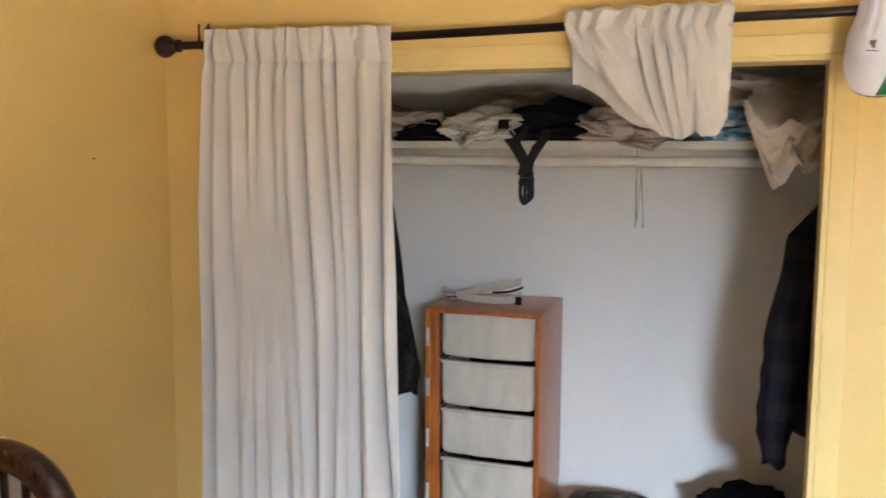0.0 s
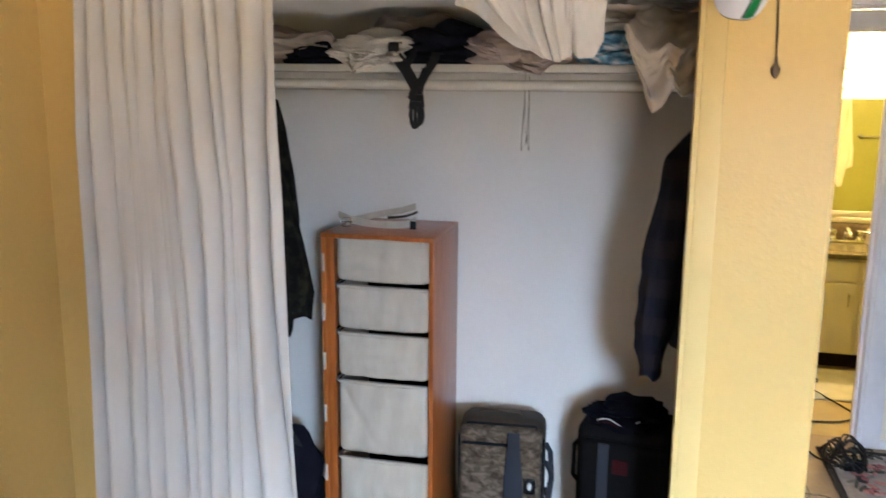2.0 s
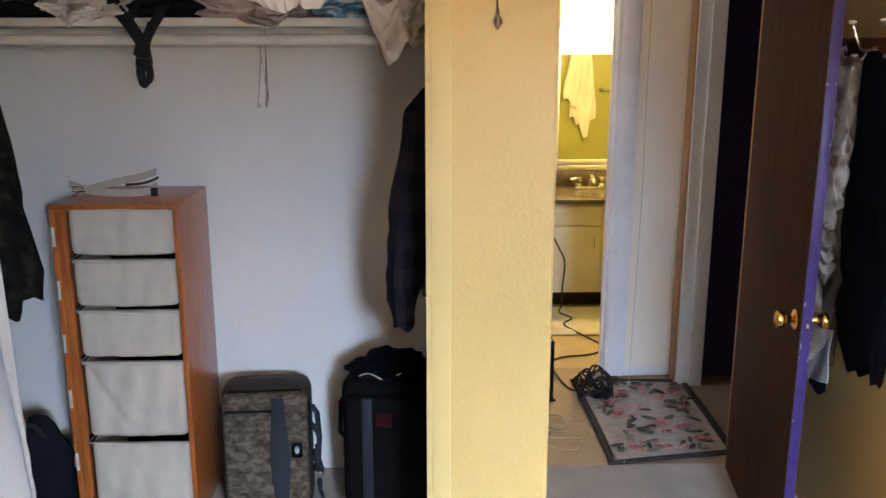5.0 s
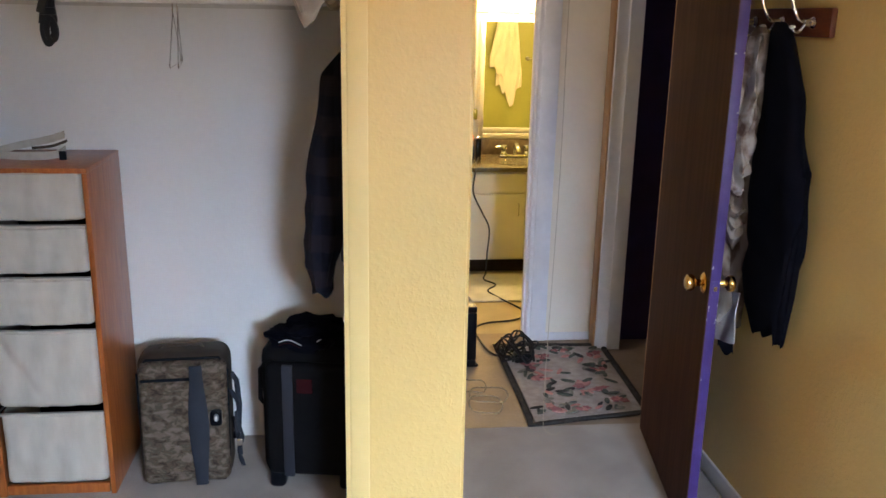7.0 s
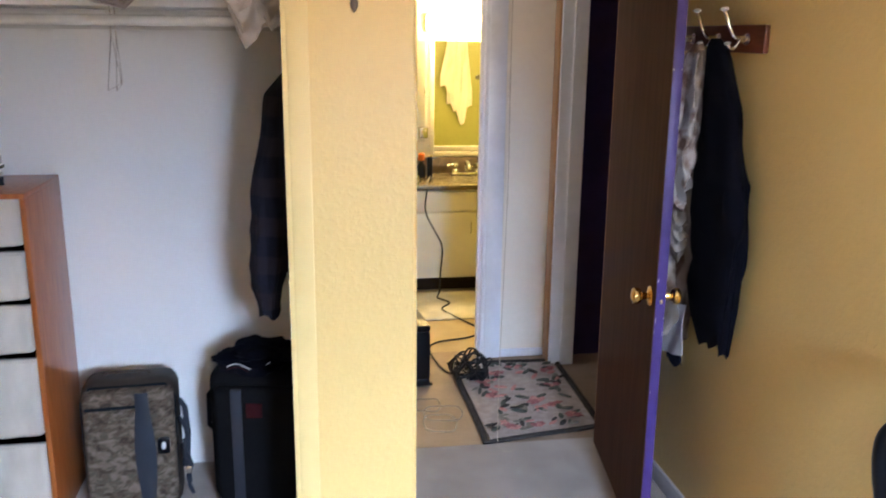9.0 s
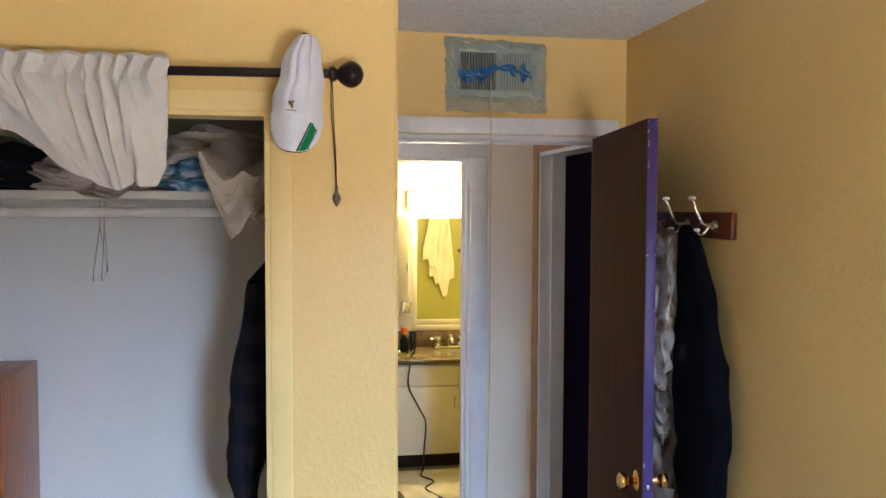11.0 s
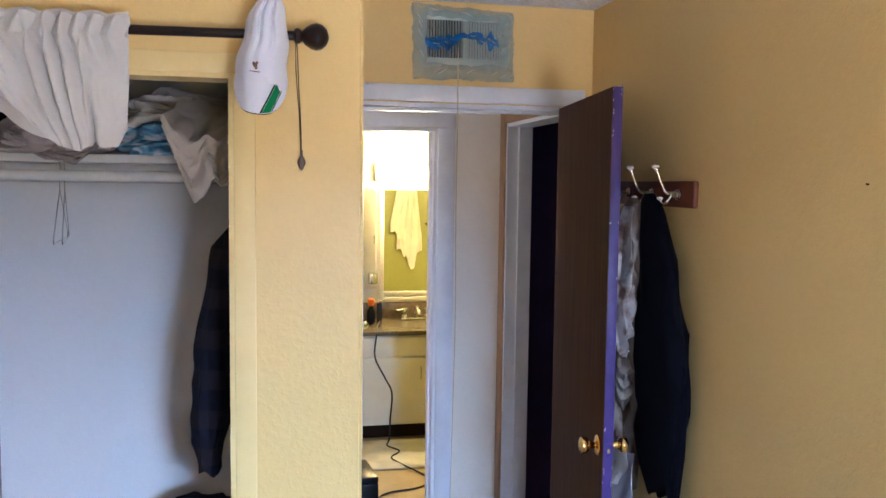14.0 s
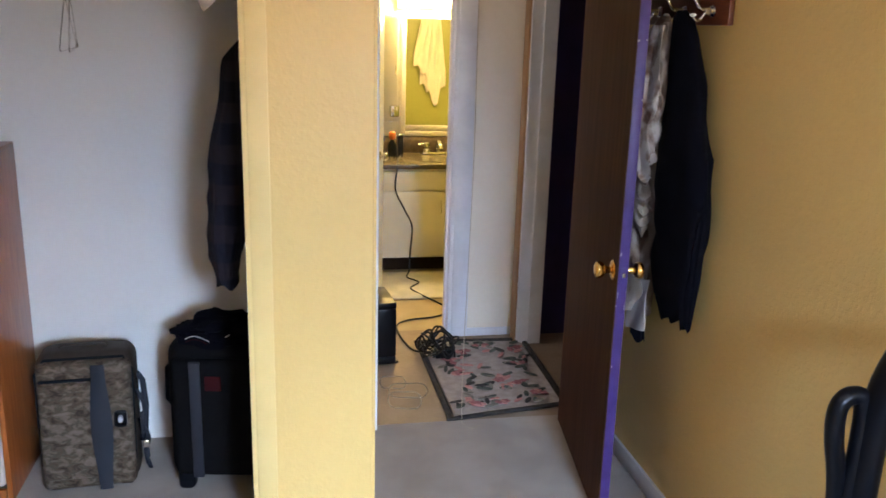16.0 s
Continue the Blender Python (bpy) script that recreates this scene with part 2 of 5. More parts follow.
wood_dark = mat("dark_mahogany_wood", (0.035, 0.010, 0.007), (0.022, 0.006, 0.004), scale=9, rough=0.25, stretch=(6, 6, 1), coat=0.4)
rack_wood = mat("reddish_brown_wood", (0.14, 0.04, 0.015), (0.10, 0.025, 0.01), scale=10, rough=0.35, stretch=(6, 1, 6))
bin_fabric = mat("cream_canvas", (0.55, 0.49, 0.41), (0.48, 0.425, 0.35), scale=10, rough=0.9, bump=0.4, bscale=700, dist=0.001, stretch=(2, 1, 0.6))
bin_rim = mat("grey_metal_wire", (0.28, 0.25, 0.22), rough=0.4, metal=0.6)
# near-black for recesses: their shade is put into the colour
dark_gap = mat("recess_shade_dark", (0.02, 0.012, 0.008), rough=0.8)
white_plastic = mat("white_plastic", (0.72, 0.68, 0.62), rough=0.4, bump=0.02)
chrome = mat("polished_chrome", (0.75, 0.75, 0.75), rough=0.12, metal=1.0, bump=0)
brass = mat("polished_brass", (0.80, 0.52, 0.16), (0.70, 0.44, 0.12), rough=0.15, metal=1.0, bump=0)
chip_grey = mat("bare_grey_primer", (0.40, 0.37, 0.40), (0.30, 0.27, 0.32), scale=200, rough=0.8)
satin = mat("satin_silver_metal", (0.85, 0.86, 0.88), rough=0.42, metal=0.7, bump=0.05)
nickel = mat("brushed_nickel", (0.70, 0.66, 0.62), rough=0.22, metal=1.0, bump=0.02)
door_brown = mat("dark_brown_door_veneer", (0.072, 0.033, 0.021), (0.050, 0.022, 0.014), scale=6, rough=0.6, bump=0.06, bscale=50, stretch=(8, 8, 0.5))
door_brown.node_tree.nodes["Principled BSDF"].inputs["Specular IOR Level"].default_value = 0.05
door_purple = mat("purple_door_paint", (0.062, 0.036, 0.155), (0.048, 0.026, 0.12), scale=14, rough=0.4, bump=0.15, bscale=60)
cap_white = mat("white_cotton_twill", (0.72, 0.71, 0.78), (0.66, 0.65, 0.72), scale=5, rough=0.85, bump=0.2, bscale=800)
cap_green = mat("green_twill", (0.02, 0.20, 0.07), rough=0.8)
cap_dark = mat("black_twill", (0.01, 0.012, 0.015), rough=0.8)
emblem = mat("dull_gold_embroidery", (0.30, 0.17, 0.06), (0.10, 0.07, 0.06), scale=120, rough=0.8)
cord_brown = mat("brown_leather_cord", (0.06, 0.03, 0.015), rough=0.7)
pewter = mat("dark_pewter", (0.16, 0.12, 0.09), rough=0.35, metal=0.9)
black_cloth = mat("black_cloth", (0.007, 0.007, 0.012), (0.011, 0.011, 0.017), scale=6, rough=0.95, bump=0.3, bscale=500)
navy_cloth = mat("near_black_navy_fleece", (0.002, 0.002, 0.0042), (0.0034, 0.0034, 0.0065), scale=8, rough=0.95, bump=0.3, bscale=400)
black_plastic = mat("black_plastic", (0.0025, 0.003, 0.005), rough=0.33, bump=0.03)
black_plastic.node_tree.nodes["Principled BSDF"].inputs["Specular IOR Level"].default_value = 0.22
black_web = mat("black_webbing", (0.008, 0.008, 0.010), rough=0.7, bump=0.2, bscale=600)
grey_cloth = mat("warm_grey_cotton", (0.40, 0.34, 0.30), (0.30, 0.25, 0.22), scale=14, rough=0.95)
white_cloth = mat("white_cotton", (0.66, 0.62, 0.58), (0.58, 0.54, 0.50), scale=8, rough=0.95)
pink_cloth = mat("dusty_pink_cotton", (0.40, 0.335, 0.315), (0.32, 0.26, 0.245), scale=10, rough=0.95)
blue_cloth = ramp_mat("blue_print_cotton", [(0.0, (0.02, 0.03, 0.06)), (0.38, (0.05, 0.11, 0.18)), (0.46, (0.10, 0.23, 0.36)), (0.54, (0.16, 0.31, 0.44)), (0.61, (0.40, 0.45, 0.52)), (1.0, (0.50, 0.53, 0.57))], 15, bump=0.4, detail=5, stretch=(1, 1, 2.2), distort=0.8)
beige_cloth = mat("beige_linen_cloth", (0.55, 0.48, 0.40), (0.47, 0.40, 0.33), scale=7, rough=0.95, bump=0.3, bscale=500)
camo = ramp_mat("brown_camouflage", [(0.0, (0.026, 0.018, 0.014)), (0.36, (0.045, 0.032, 0.024)), (0.44, (0.095, 0.066, 0.045)), (0.50, (0.070, 0.058, 0.040)), (0.56, (0.12, 0.092, 0.068)), (0.68, (0.155, 0.12, 0.095))], 30, bump=0.35, detail=7, stretch=(1, 1, 1.5), distort=0.6)
camo_dark = ramp_mat("dark_camouflage", [(0.0, (0.006, 0.006, 0.006)), (0.46, (0.010, 0.010, 0.008)), (0.56, (0.020, 0.020, 0.014)), (0.62, (0.026, 0.024, 0.017))], 20, detail=5)
case_trim = mat("dark_grey_webbing", (0.020, 0.023, 0.032), rough=0.7, bump=0.25, bscale=500)
case_brown = mat("brown_vinyl_piping", (0.040, 0.027, 0.018), (0.028, 0.019, 0.013), scale=20, rough=0.6)
case_black = mat("black_nylon", (0.004, 0.0038, 0.0042), (0.006, 0.0055, 0.006), rough=0.8, bump=0.3, bscale=500)
case_grey = mat("grey_nylon_stripe", (0.020, 0.021, 0.028), rough=0.6, bump=0.3, bscale=500)
red_cloth = mat("dark_red_cotton", (0.035, 0.006, 0.007), rough=0.9)
plaid = plaid_mat("dark_plaid_flannel", (0.010, 0.010, 0.016), (0.003, 0.003, 0.005), (0.022, 0.015, 0.017), 3.4, 2.6)
belt_mat = mat("cream_canvas_belt", (0.52, 0.47, 0.40), (0.45, 0.40, 0.33), scale=30, rough=0.85, bump=0.4, bscale=500)
belt_dark = mat("belt_gap_shade", (0.06, 0.045, 0.03), rough=0.8)
vent_paint = mat("beige_vent_enamel", (0.50, 0.53, 0.48), (0.45, 0.48, 0.43), rough=0.35)
print_cloth = ramp_mat("brown_floral_cloth", [(0.0, (0.03, 0.02, 0.015)), (0.40, (0.13, 0.085, 0.06)), (0.48, (0.27, 0.21, 0.16)), (0.60, (0.36, 0.30, 0.25)), (0.68, (0.20, 0.11, 0.09))], 10, bump=0.4, stretch=(1, 1, 0.6))
pale_cloth = ramp_mat("pale_beige_floral_cloth", [(0.0, (0.04, 0.022, 0.018)), (0.37, (0.17, 0.105, 0.075)), (0.45, (0.38, 0.30, 0.25)), (0.52, (0.54, 0.485, 0.43)), (1.0, (0.60, 0.55, 0.50))], 13, bump=0.4, stretch=(1, 1, 0.9))
rug_ground = mat("cream_hooked_wool", (0.46, 0.40, 0.36), (0.36, 0.31, 0.28), scale=26, rough=1.0, bump=0.9, bscale=330, dist=0.005)
rug_edge = mat("dark_green_wool_border", (0.034, 0.032, 0.032), (0.06, 0.055, 0.05), scale=40, rough=1.0, bump=0.9, bscale=330, dist=0.005)
rug_pink = mat("pink_wool", (0.37, 0.17, 0.17), (0.27, 0.10, 0.105), scale=60, rough=1.0, bump=0.9, bscale=330)
rug_rose = mat("pale_rose_wool", (0.55, 0.30, 0.27), (0.46, 0.20, 0.18), scale=60, rough=1.0, bump=0.9, bscale=330)
rug_green = mat("green_wool", (0.060, 0.075, 0.066), (0.12, 0.125, 0.10), scale=40, rough=1.0, bump=0.9, bscale=330)
rug_sage = mat("pale_sage_wool", (0.26, 0.24, 0.20), (0.19, 0.18, 0.15), scale=40, rough=1.0, bump=0.9, bscale=330)
counter_mat = mat("speckled_brown_counter", (0.12, 0.10, 0.055), (0.07, 0.056, 0.03), scale=60, rough=0.25)
vanity_white = mat("white_painted_cabinet", (0.66, 0.62, 0.52), (0.60, 0.56, 0.46), scale=4, rough=0.35)
bulb = mat("lit_globe", (1, 0.9, 0.7), emit=((1.0, 0.67, 0.23), 380.0), bump=0)
cord_black = mat("black_rubber_cord", (0.01, 0.01, 0.011), rough=0.5)
string_mat = mat("natural_twine", (0.56, 0.48, 0.36), rough=0.9)
orange_pl = mat("orange_plastic", (0.75, 0.20, 0.02), rough=0.35)
fuzzy_white = mat("white_shaggy_cotton", (0.72, 0.68, 0.58), rough=1.0, bump=1.0, bscale=250, dist=0.01)
towel_mat = mat("cream_terry_towel", (0.72, 0.66, 0.50), (0.66, 0.60, 0.44), rough=1.0, bump=0.7, bscale=500)

mirror_mat = bpy.data.materials.new("mirror_glass")
mirror_mat.use_nodes = True
mp_ = mirror_mat.node_tree.nodes["Principled BSDF"]
mp_.inputs["Base Color"].default_value, mp_.inputs["Metallic"].default_value, mp_.inputs["Roughness"].default_value = (0.9, 0.9, 0.88, 1), 1.0, 0.01


def clear_mat(name, tint, blend, rough=0.12):
    """Thin clear film: mostly see-through, with gloss."""
    m = bpy.data.materials.new(name)
    m.use_nodes = True
    n, ln = m.node_tree.nodes, m.node_tree.links.new
    n.remove(n["Principled BSDF"])
    tr, gl, mx, no, bu = n.new("ShaderNodeBsdfTransparent"), n.new("ShaderNodeBsdfPrincipled"), n.new("ShaderNodeMixShader"), n.new("ShaderNodeTexNoise"), n.new("ShaderNodeBump")
    tr.inputs[0].default_value = (0.94, 0.96, 0.95, 1)
    gl.inputs["Base Color"].default_value, gl.inputs["Roughness"].default_value = (*tint, 1), rough
    no.inputs["Scale"].default_value = 30
    bu.inputs["Strength"].default_value, bu.inputs["Distance"].default_value = 0.6, 0.01
    ln(no.outputs[0], bu.inputs["Height"])
    ln(bu.outputs[0], gl.inputs["Normal"])
    mx.inputs[0].default_value = blend
    ln(tr.outputs[0], mx.inputs[1])
    ln(gl.outputs[0], mx.inputs[2])
    ln(mx.outputs[0], n["Material Output"].inputs[0])
    return m


film_clear = clear_mat("clear_plastic_film", (0.30, 0.36, 0.34), 0.13, 0.03)
film_margin = clear_mat("doubled_plastic_film", (0.44, 0.54, 0.50), 0.44, 0.05)
# pale film for folded edges and wrinkles; its colour also carries their glints
film_edge = clear_mat("pale_fold_glint_film", (0.85, 0.90, 0.90), 0.5, 0.15)
film_blue = clear_mat("blue_plastic_film", (0.02, 0.22, 0.68), 0.62, 0.06)
tubing = clear_mat("clear_vinyl_tube", (0.46, 0.38, 0.28), 0.42)
pane_mat = clear_mat("window_pane", (0.8, 0.85, 0.9), 0.06, 0.02)

# ---------- structure ----------
XL, XJ, XK, XR = -1.90, -0.075, 0.275, 1.31
XLEFT, YC, YB, YV, CEIL = -2.09, 2.36, 3.31, 3.27, 2.44

struct("floor", boxes(((XLEFT - 0.1, YBACK - 0.1, -0.12), (XR + 0.1, 3.31, 0.0))), carpet, "beige carpet, lightly worn")
struct("floor_hall", boxes(((-0.7, 3.31, -0.12), (2.7, 4.44, -0.004))), hall_vinyl, "brown worn hall flooring")
struct("floor_bathroom", boxes(((0.0, 4.44, -0.12), (2.3, 6.3, -0.008))), bath_vinyl, "tan vinyl bathroom flooring")
struct("ceiling", boxes(((XLEFT - 0.1, YBACK - 0.1, CEIL), (XR + 0.1, 3.41, CEIL + 0.1))), popcorn, "white popcorn ceiling")
struct("ceiling_hall", boxes(((-0.7, 3.41, 2.42), (2.7, 6.3, 2.52))), popcorn, "white hall ceiling")

bm = boxes(((XLEFT, YC, 0), (XL, YC + 0.1, CEIL)), ((XL, YC, 2.025), (XJ, YC + 0.1, CEIL)))
bx(bm, (XJ, YC, 0), (XK, YC + 0.1, CEIL))
bx(bm, (XK - 0.1, YC + 0.1, 0), (XK, YB + 0.1, CEIL))
bmesh.ops.remove_doubles(bm, verts=bm.verts, dist=0.0001)
es = [e for e in bm.edges if all(abs(v.co.x - XK) < 1e-4 and abs(v.co.y - YC) < 1e-4 for v in e.verts)]
bmesh.ops.bevel(bm, geom=es, offset=0.012, segments=3, affect="EDGES")
struct("wall_closet", bm, yellow, "yellow textured wall with wide closet opening")
struct("wall_closet_back", boxes(((XLEFT, YB, 0), (XK - 0.1, YB + 0.1, CEIL))), white_plaster, "white closet back wall")
struct("wall_closet_side", boxes(((XLEFT, YC + 0.1, 0), (XLEFT + 0.01, YB, CEIL)), ((XK - 0.11, YC + 0.1, 0), (XK - 0.1, YB, CEIL))), white_plaster, "white closet side walls")
struct("wall_left", boxes(((XLEFT - 0.1, YBACK, 0), (XLEFT, YB + 0.1, CEIL))), yellow, "yellow textured wall")
struct("wall_right", boxes(((XR, YBACK, 0), (XR + 0.1, YV, CEIL))), yellow, "yellow textured wall")
x0, x1, z0, z1 = WIN
struct("wall_back", boxes(((XLEFT - 0.1, YBACK - 0.1, 0), (x0, YBACK, CEIL)), ((x1, YBACK - 0.1, 0), (XR + 0.1, YBACK, CEIL)), ((x0, YBACK - 0.1, 0), (x1, YBACK, z0)), ((x0, YBACK - 0.1, z1), (x1, YBACK, CEIL))), yellow, "yellow wall with a window")
win = tagged(new("window_1"), "white framed bedroom window", kind="structure")
part("window_frame", boxes(((x0, YBACK - 0.09, z0), (x0 + 0.04, YBACK - 0.04, z1)), ((x1 - 0.04, YBACK - 0.09, z0), (x1, YBACK - 0.04, z1)), ((x0 + 0.04, YBACK - 0.09, z0), (x1 - 0.04, YBACK - 0.04, z0 + 0.04)), ((x0 + 0.04, YBACK - 0.09, z1 - 0.04), (x1 - 0.04, YBACK - 0.04, z1))), white_gloss, win)
pane = part("pane", boxes(((x0 + 0.04, YBACK - 0.075, z0 + 0.04), (x1 - 0.04, YBACK - 0.07, z1 - 0.04))), pane_mat, win)
pane.visible_shadow = False

# entry wall with the bedroom doorway
DL, DR, DH = 0.36, 1.236, 2.05
struct("wall_entry", boxes(((XK, YV, 0), (DL, YV + 0.11, CEIL)), ((DR, YV, 0), (XR + 0.1, YV + 0.11, CEIL)), ((DL, YV, DH), (DR, YV + 0.11, CEIL))), yellow, "yellow wall over the bedroom doorway")
struct("trim_bedroom_door", boxes(((DL - 0.068, YV - 0.018, 0), (DL - 0.004, YV, DH + 0.004)), ((DR + 0.004, YV - 0.018, 0), (DR + 0.068, YV, DH + 0.004)), ((XK + 0.002, YV - 0.02, DH + 0.004), (1.275, YV, 2.118)), bevel=0.004), white_gloss, "white painted door casing")
struct("jamb_bedroom_door", boxes(((DL, YV - 0.005, 0), (DL + 0.018, YV + 0.115, DH - 0.016)), ((DR - 0.018, YV + 0.03, 0), (DR, YV + 0.115, DH - 0.016)), ((DL, YV - 0.005, DH - 0.016), (DR, YV + 0.115, DH)), ((DL + 0.018, YV + 0.05, DH - 0.028), (DR - 0.018, YV + 0.085, DH - 0.016))), white_gloss, "white painted door jamb")

# hall
HB, HX = 4.32, 1.228
BL, BR, BH = 0.20, 0.885, 2.018
struct("wall_hall_back", boxes(((-0.7, HB, 0), (BL, HB + 0.11, 2.42)), ((BR, HB, 0), (HX + 0.12, HB + 0.11, 2.42)), ((BL, HB, BH), (BR, HB + 0.11, 2.42))), hall_paint, "cream painted hall wall")
struct("trim_bathroom_door", boxes(((BR + 0.006, HB - 0.016, 0), (BR + 0.095, HB, BH + 0.004)), ((BL - 0.095, HB - 0.016, 0), (BL - 0.006, HB, BH + 0.004)), ((BL - 0.095, HB - 0.018, BH + 0.004), (BR + 0.095, HB, BH + 0.085)), bevel=0.004), white_gloss, "white painted door casing")
struct("jamb_bathroom_door", boxes(((BR - 0.012, HB - 0.006, 0), (BR + 0.006, HB + 0.115, BH)), ((BL - 0.006, HB - 0.006, 0), (BL + 0.012, HB + 0.115, BH)), ((BL + 0.012, HB - 0.006, BH - 0.016), (BR - 0.012, HB + 0.115, BH)), ((BR - 0.024, HB + 0.05, 0), (BR - 0.012, HB + 0.09, BH - 0.016))), white_gloss, "white painted door jamb")
struct("baseboard_hall", boxes(((BR + 0.095, HB - 0.012, 0), (HX, HB, 0.045)), bevel=0.003), white_gloss, "white hall baseboard")
OY0, OY1, OH = 3.43, 4.19, 2.045
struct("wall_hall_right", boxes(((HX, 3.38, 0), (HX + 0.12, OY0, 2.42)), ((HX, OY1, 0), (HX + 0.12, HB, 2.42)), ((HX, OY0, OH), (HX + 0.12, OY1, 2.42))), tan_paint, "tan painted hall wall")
struct("jamb_side_door", boxes(((HX - 0.004, OY1 - 0.018, 0), (HX + 0.055, OY1, OH)), ((HX + 0.055, OY1 - 0.030, 0), (HX + 0.125, OY1, OH)), ((HX - 0.004, OY0, OH - 0.018), (HX + 0.125, OY1 - 0.03, OH))), white_gloss, "white painted door jamb")
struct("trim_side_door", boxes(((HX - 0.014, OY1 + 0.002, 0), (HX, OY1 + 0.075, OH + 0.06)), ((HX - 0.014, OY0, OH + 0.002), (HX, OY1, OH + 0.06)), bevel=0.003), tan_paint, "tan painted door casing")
# unseen hall end; its window opening is added only to hold the fill lamp
struct("wall_hall_end", boxes(((-0.8, 3.42, 0), (-0.7, 3.56, 2.42)), ((-0.8, 4.24, 0), (-0.7, 4.43, 2.42)), ((-0.8, 3.56, 0), (-0.7, 4.24, 1.2)), ((-0.8, 3.56, 2.2), (-0.7, 4.24, 2.42))), hall_paint, "unseen cream painted hall wall with an added window")
win = tagged(new("added_hall_window"), "added white framed window at the unseen hall end", kind="structure")
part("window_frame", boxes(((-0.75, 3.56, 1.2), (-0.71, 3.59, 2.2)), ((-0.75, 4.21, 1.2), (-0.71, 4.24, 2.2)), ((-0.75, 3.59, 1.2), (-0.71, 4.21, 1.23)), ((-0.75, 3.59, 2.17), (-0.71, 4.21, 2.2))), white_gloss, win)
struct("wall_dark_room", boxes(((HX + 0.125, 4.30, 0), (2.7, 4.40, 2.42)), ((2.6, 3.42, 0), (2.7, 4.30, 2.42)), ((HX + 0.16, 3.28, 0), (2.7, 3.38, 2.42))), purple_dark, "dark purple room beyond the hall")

# bathroom shell
BY = 6.10
# cream instead of olive here: the lamp's glare is put into the wall colour
struct("wall_bathroom_back", boxes(((0.0, BY, 0), (2.3, BY + 0.1, 2.42))), vanity_white, "cream bathroom wall behind the mirror, pale for the lamp's glare")
struct("wall_bathroom", boxes(((0.02, 4.43, 0), (0.12, BY, 2.42)), ((2.2, 4.43, 0), (2.3, BY, 2.42)), ((HX + 0.12, 4.405, 0), (2.2, 4.43, 2.42)), ((BR + 0.01, 4.43, 0), (2.2, 4.44, 2.42))), olive, "olive green bathroom wall")

# casing round the closet opening, painted like the wall
struct("trim_closet", boxes(((XJ, YC - 0.009, 0), (XJ + 0.057, YC, 2.025)), ((XL - 0.05, YC - 0.009, 2.025), (XJ + 0.057, YC, 2.078)), ((XL - 0.05, YC - 0.009, 0), (XL, YC, 2.025)), bevel=0.003), yellow_trim, "yellow painted closet casing")
struct("jamb_closet", boxes(((XJ - 0.014, YC - 0.004, 0), (XJ, YC + 0.11, 2.012)), ((XL, YC - 0.004, 0), (XL + 0.014, YC + 0.11, 2.012)), ((XL, YC - 0.004, 2.012), (XJ, YC + 0.11, 2.025))), yellow_trim, "yellow painted closet jamb")
struct("baseboard", boxes(((XR - 0.013, 1.0, 0), (XR, YV - 0.02, 0.075)), ((XR - 0.013, YBACK, 0), (XR, 1.0, 0.075)), ((XK + 0.0, YC + 0.02, 0), (XK + 0.012, YV - 0.02, 0.07)), bevel=0.004), white_gloss, "white painted baseboard")


# ---------- the closet front: rod, curtain, drape, cap, necklace ----------
RY, RZ = 2.275, 2.116
rod = thing("curtain_rod", "dark metal curtain rod with ball finials above the closet", "curtain rod")
part("rod", tube(bmesh.new(), smooth_path([(-1.985, RY, 2.104), (-1.3, RY, 2.104), (-0.6, RY, 2.112), (0.09, RY, 2.119)], 5), 0.0125, 12), rod_black, rod)
for side, xx, zz in ((-1, -2.010, 2.104), (1, 0.125, 2.118)):
    m = Matrix.Translation((xx, RY, zz)) @ Matrix.Rotation(side * math.pi / 2, 4, "Y")
    part("finial", lathe(bmesh.new(), [(0.012, -0.045), (0.020, -0.04), (0.020, -0.03), (0.013, -0.022), (0.023, -0.014), (0.032, 0.0), (0.036, 0.014), (0.032, 0.029), (0.021, 0.041), (0.005, 0.047)], m, 24), rod_black, rod, "dark turned ball finial")
for xx in (-1.885, 0.03):
    bm = bmesh.new()
    tube(bm, [(xx, YC - 0.002, 2.10), (xx, YC - 0.03, 2.094), (xx, RY, 2.092)], 0.006, 8)
    bx(bm, (xx - 0.012, YC - 0.006, 2.06), (xx + 0.012, YC, 2.15), 0.002)
    for k in (-1, 1) if xx < -1 else ():
        tube(bm, [(xx + k * 0.017 - 0.005, RY + 0.012, 2.098), (xx + k * 0.017 - 0.005, RY + 0.014, 2.17)], 0.004, 6)
    part("bracket", bm, rod_black, rod)
bm = lathe(bmesh.new(), [(0.002, 0), (0.014, 0.004), (0.012, 0.012), (0.003, 0.016)], Matrix.Translation((-1.90, YC - 0.03, 2.155)) @ Matrix.Rotation(math.pi / 2, 4, "X"), 12)
solo("pushpin", bm, tubing, "clear plastic pushpin above the curtain rod", "pushpin")

FOLDS = [(0.0, 0.5), (0.075, 1.5), (0.165, 2.5), (0.25, 3.5), (0.315, 4.5), (0.42, 5.5), (0.475, 6.5), (0.575, 7.5), (0.665, 8.5), (0.73, 9.5), (0.86, 10.5), (1.0, 11.5)]


def phase(u):
    for (a, p), (b, q) in zip(FOLDS, FOLDS[1:]):
        if u <= b:
            return p + (q - p) * (u - a) / (b - a)
    return FOLDS[-1][1]


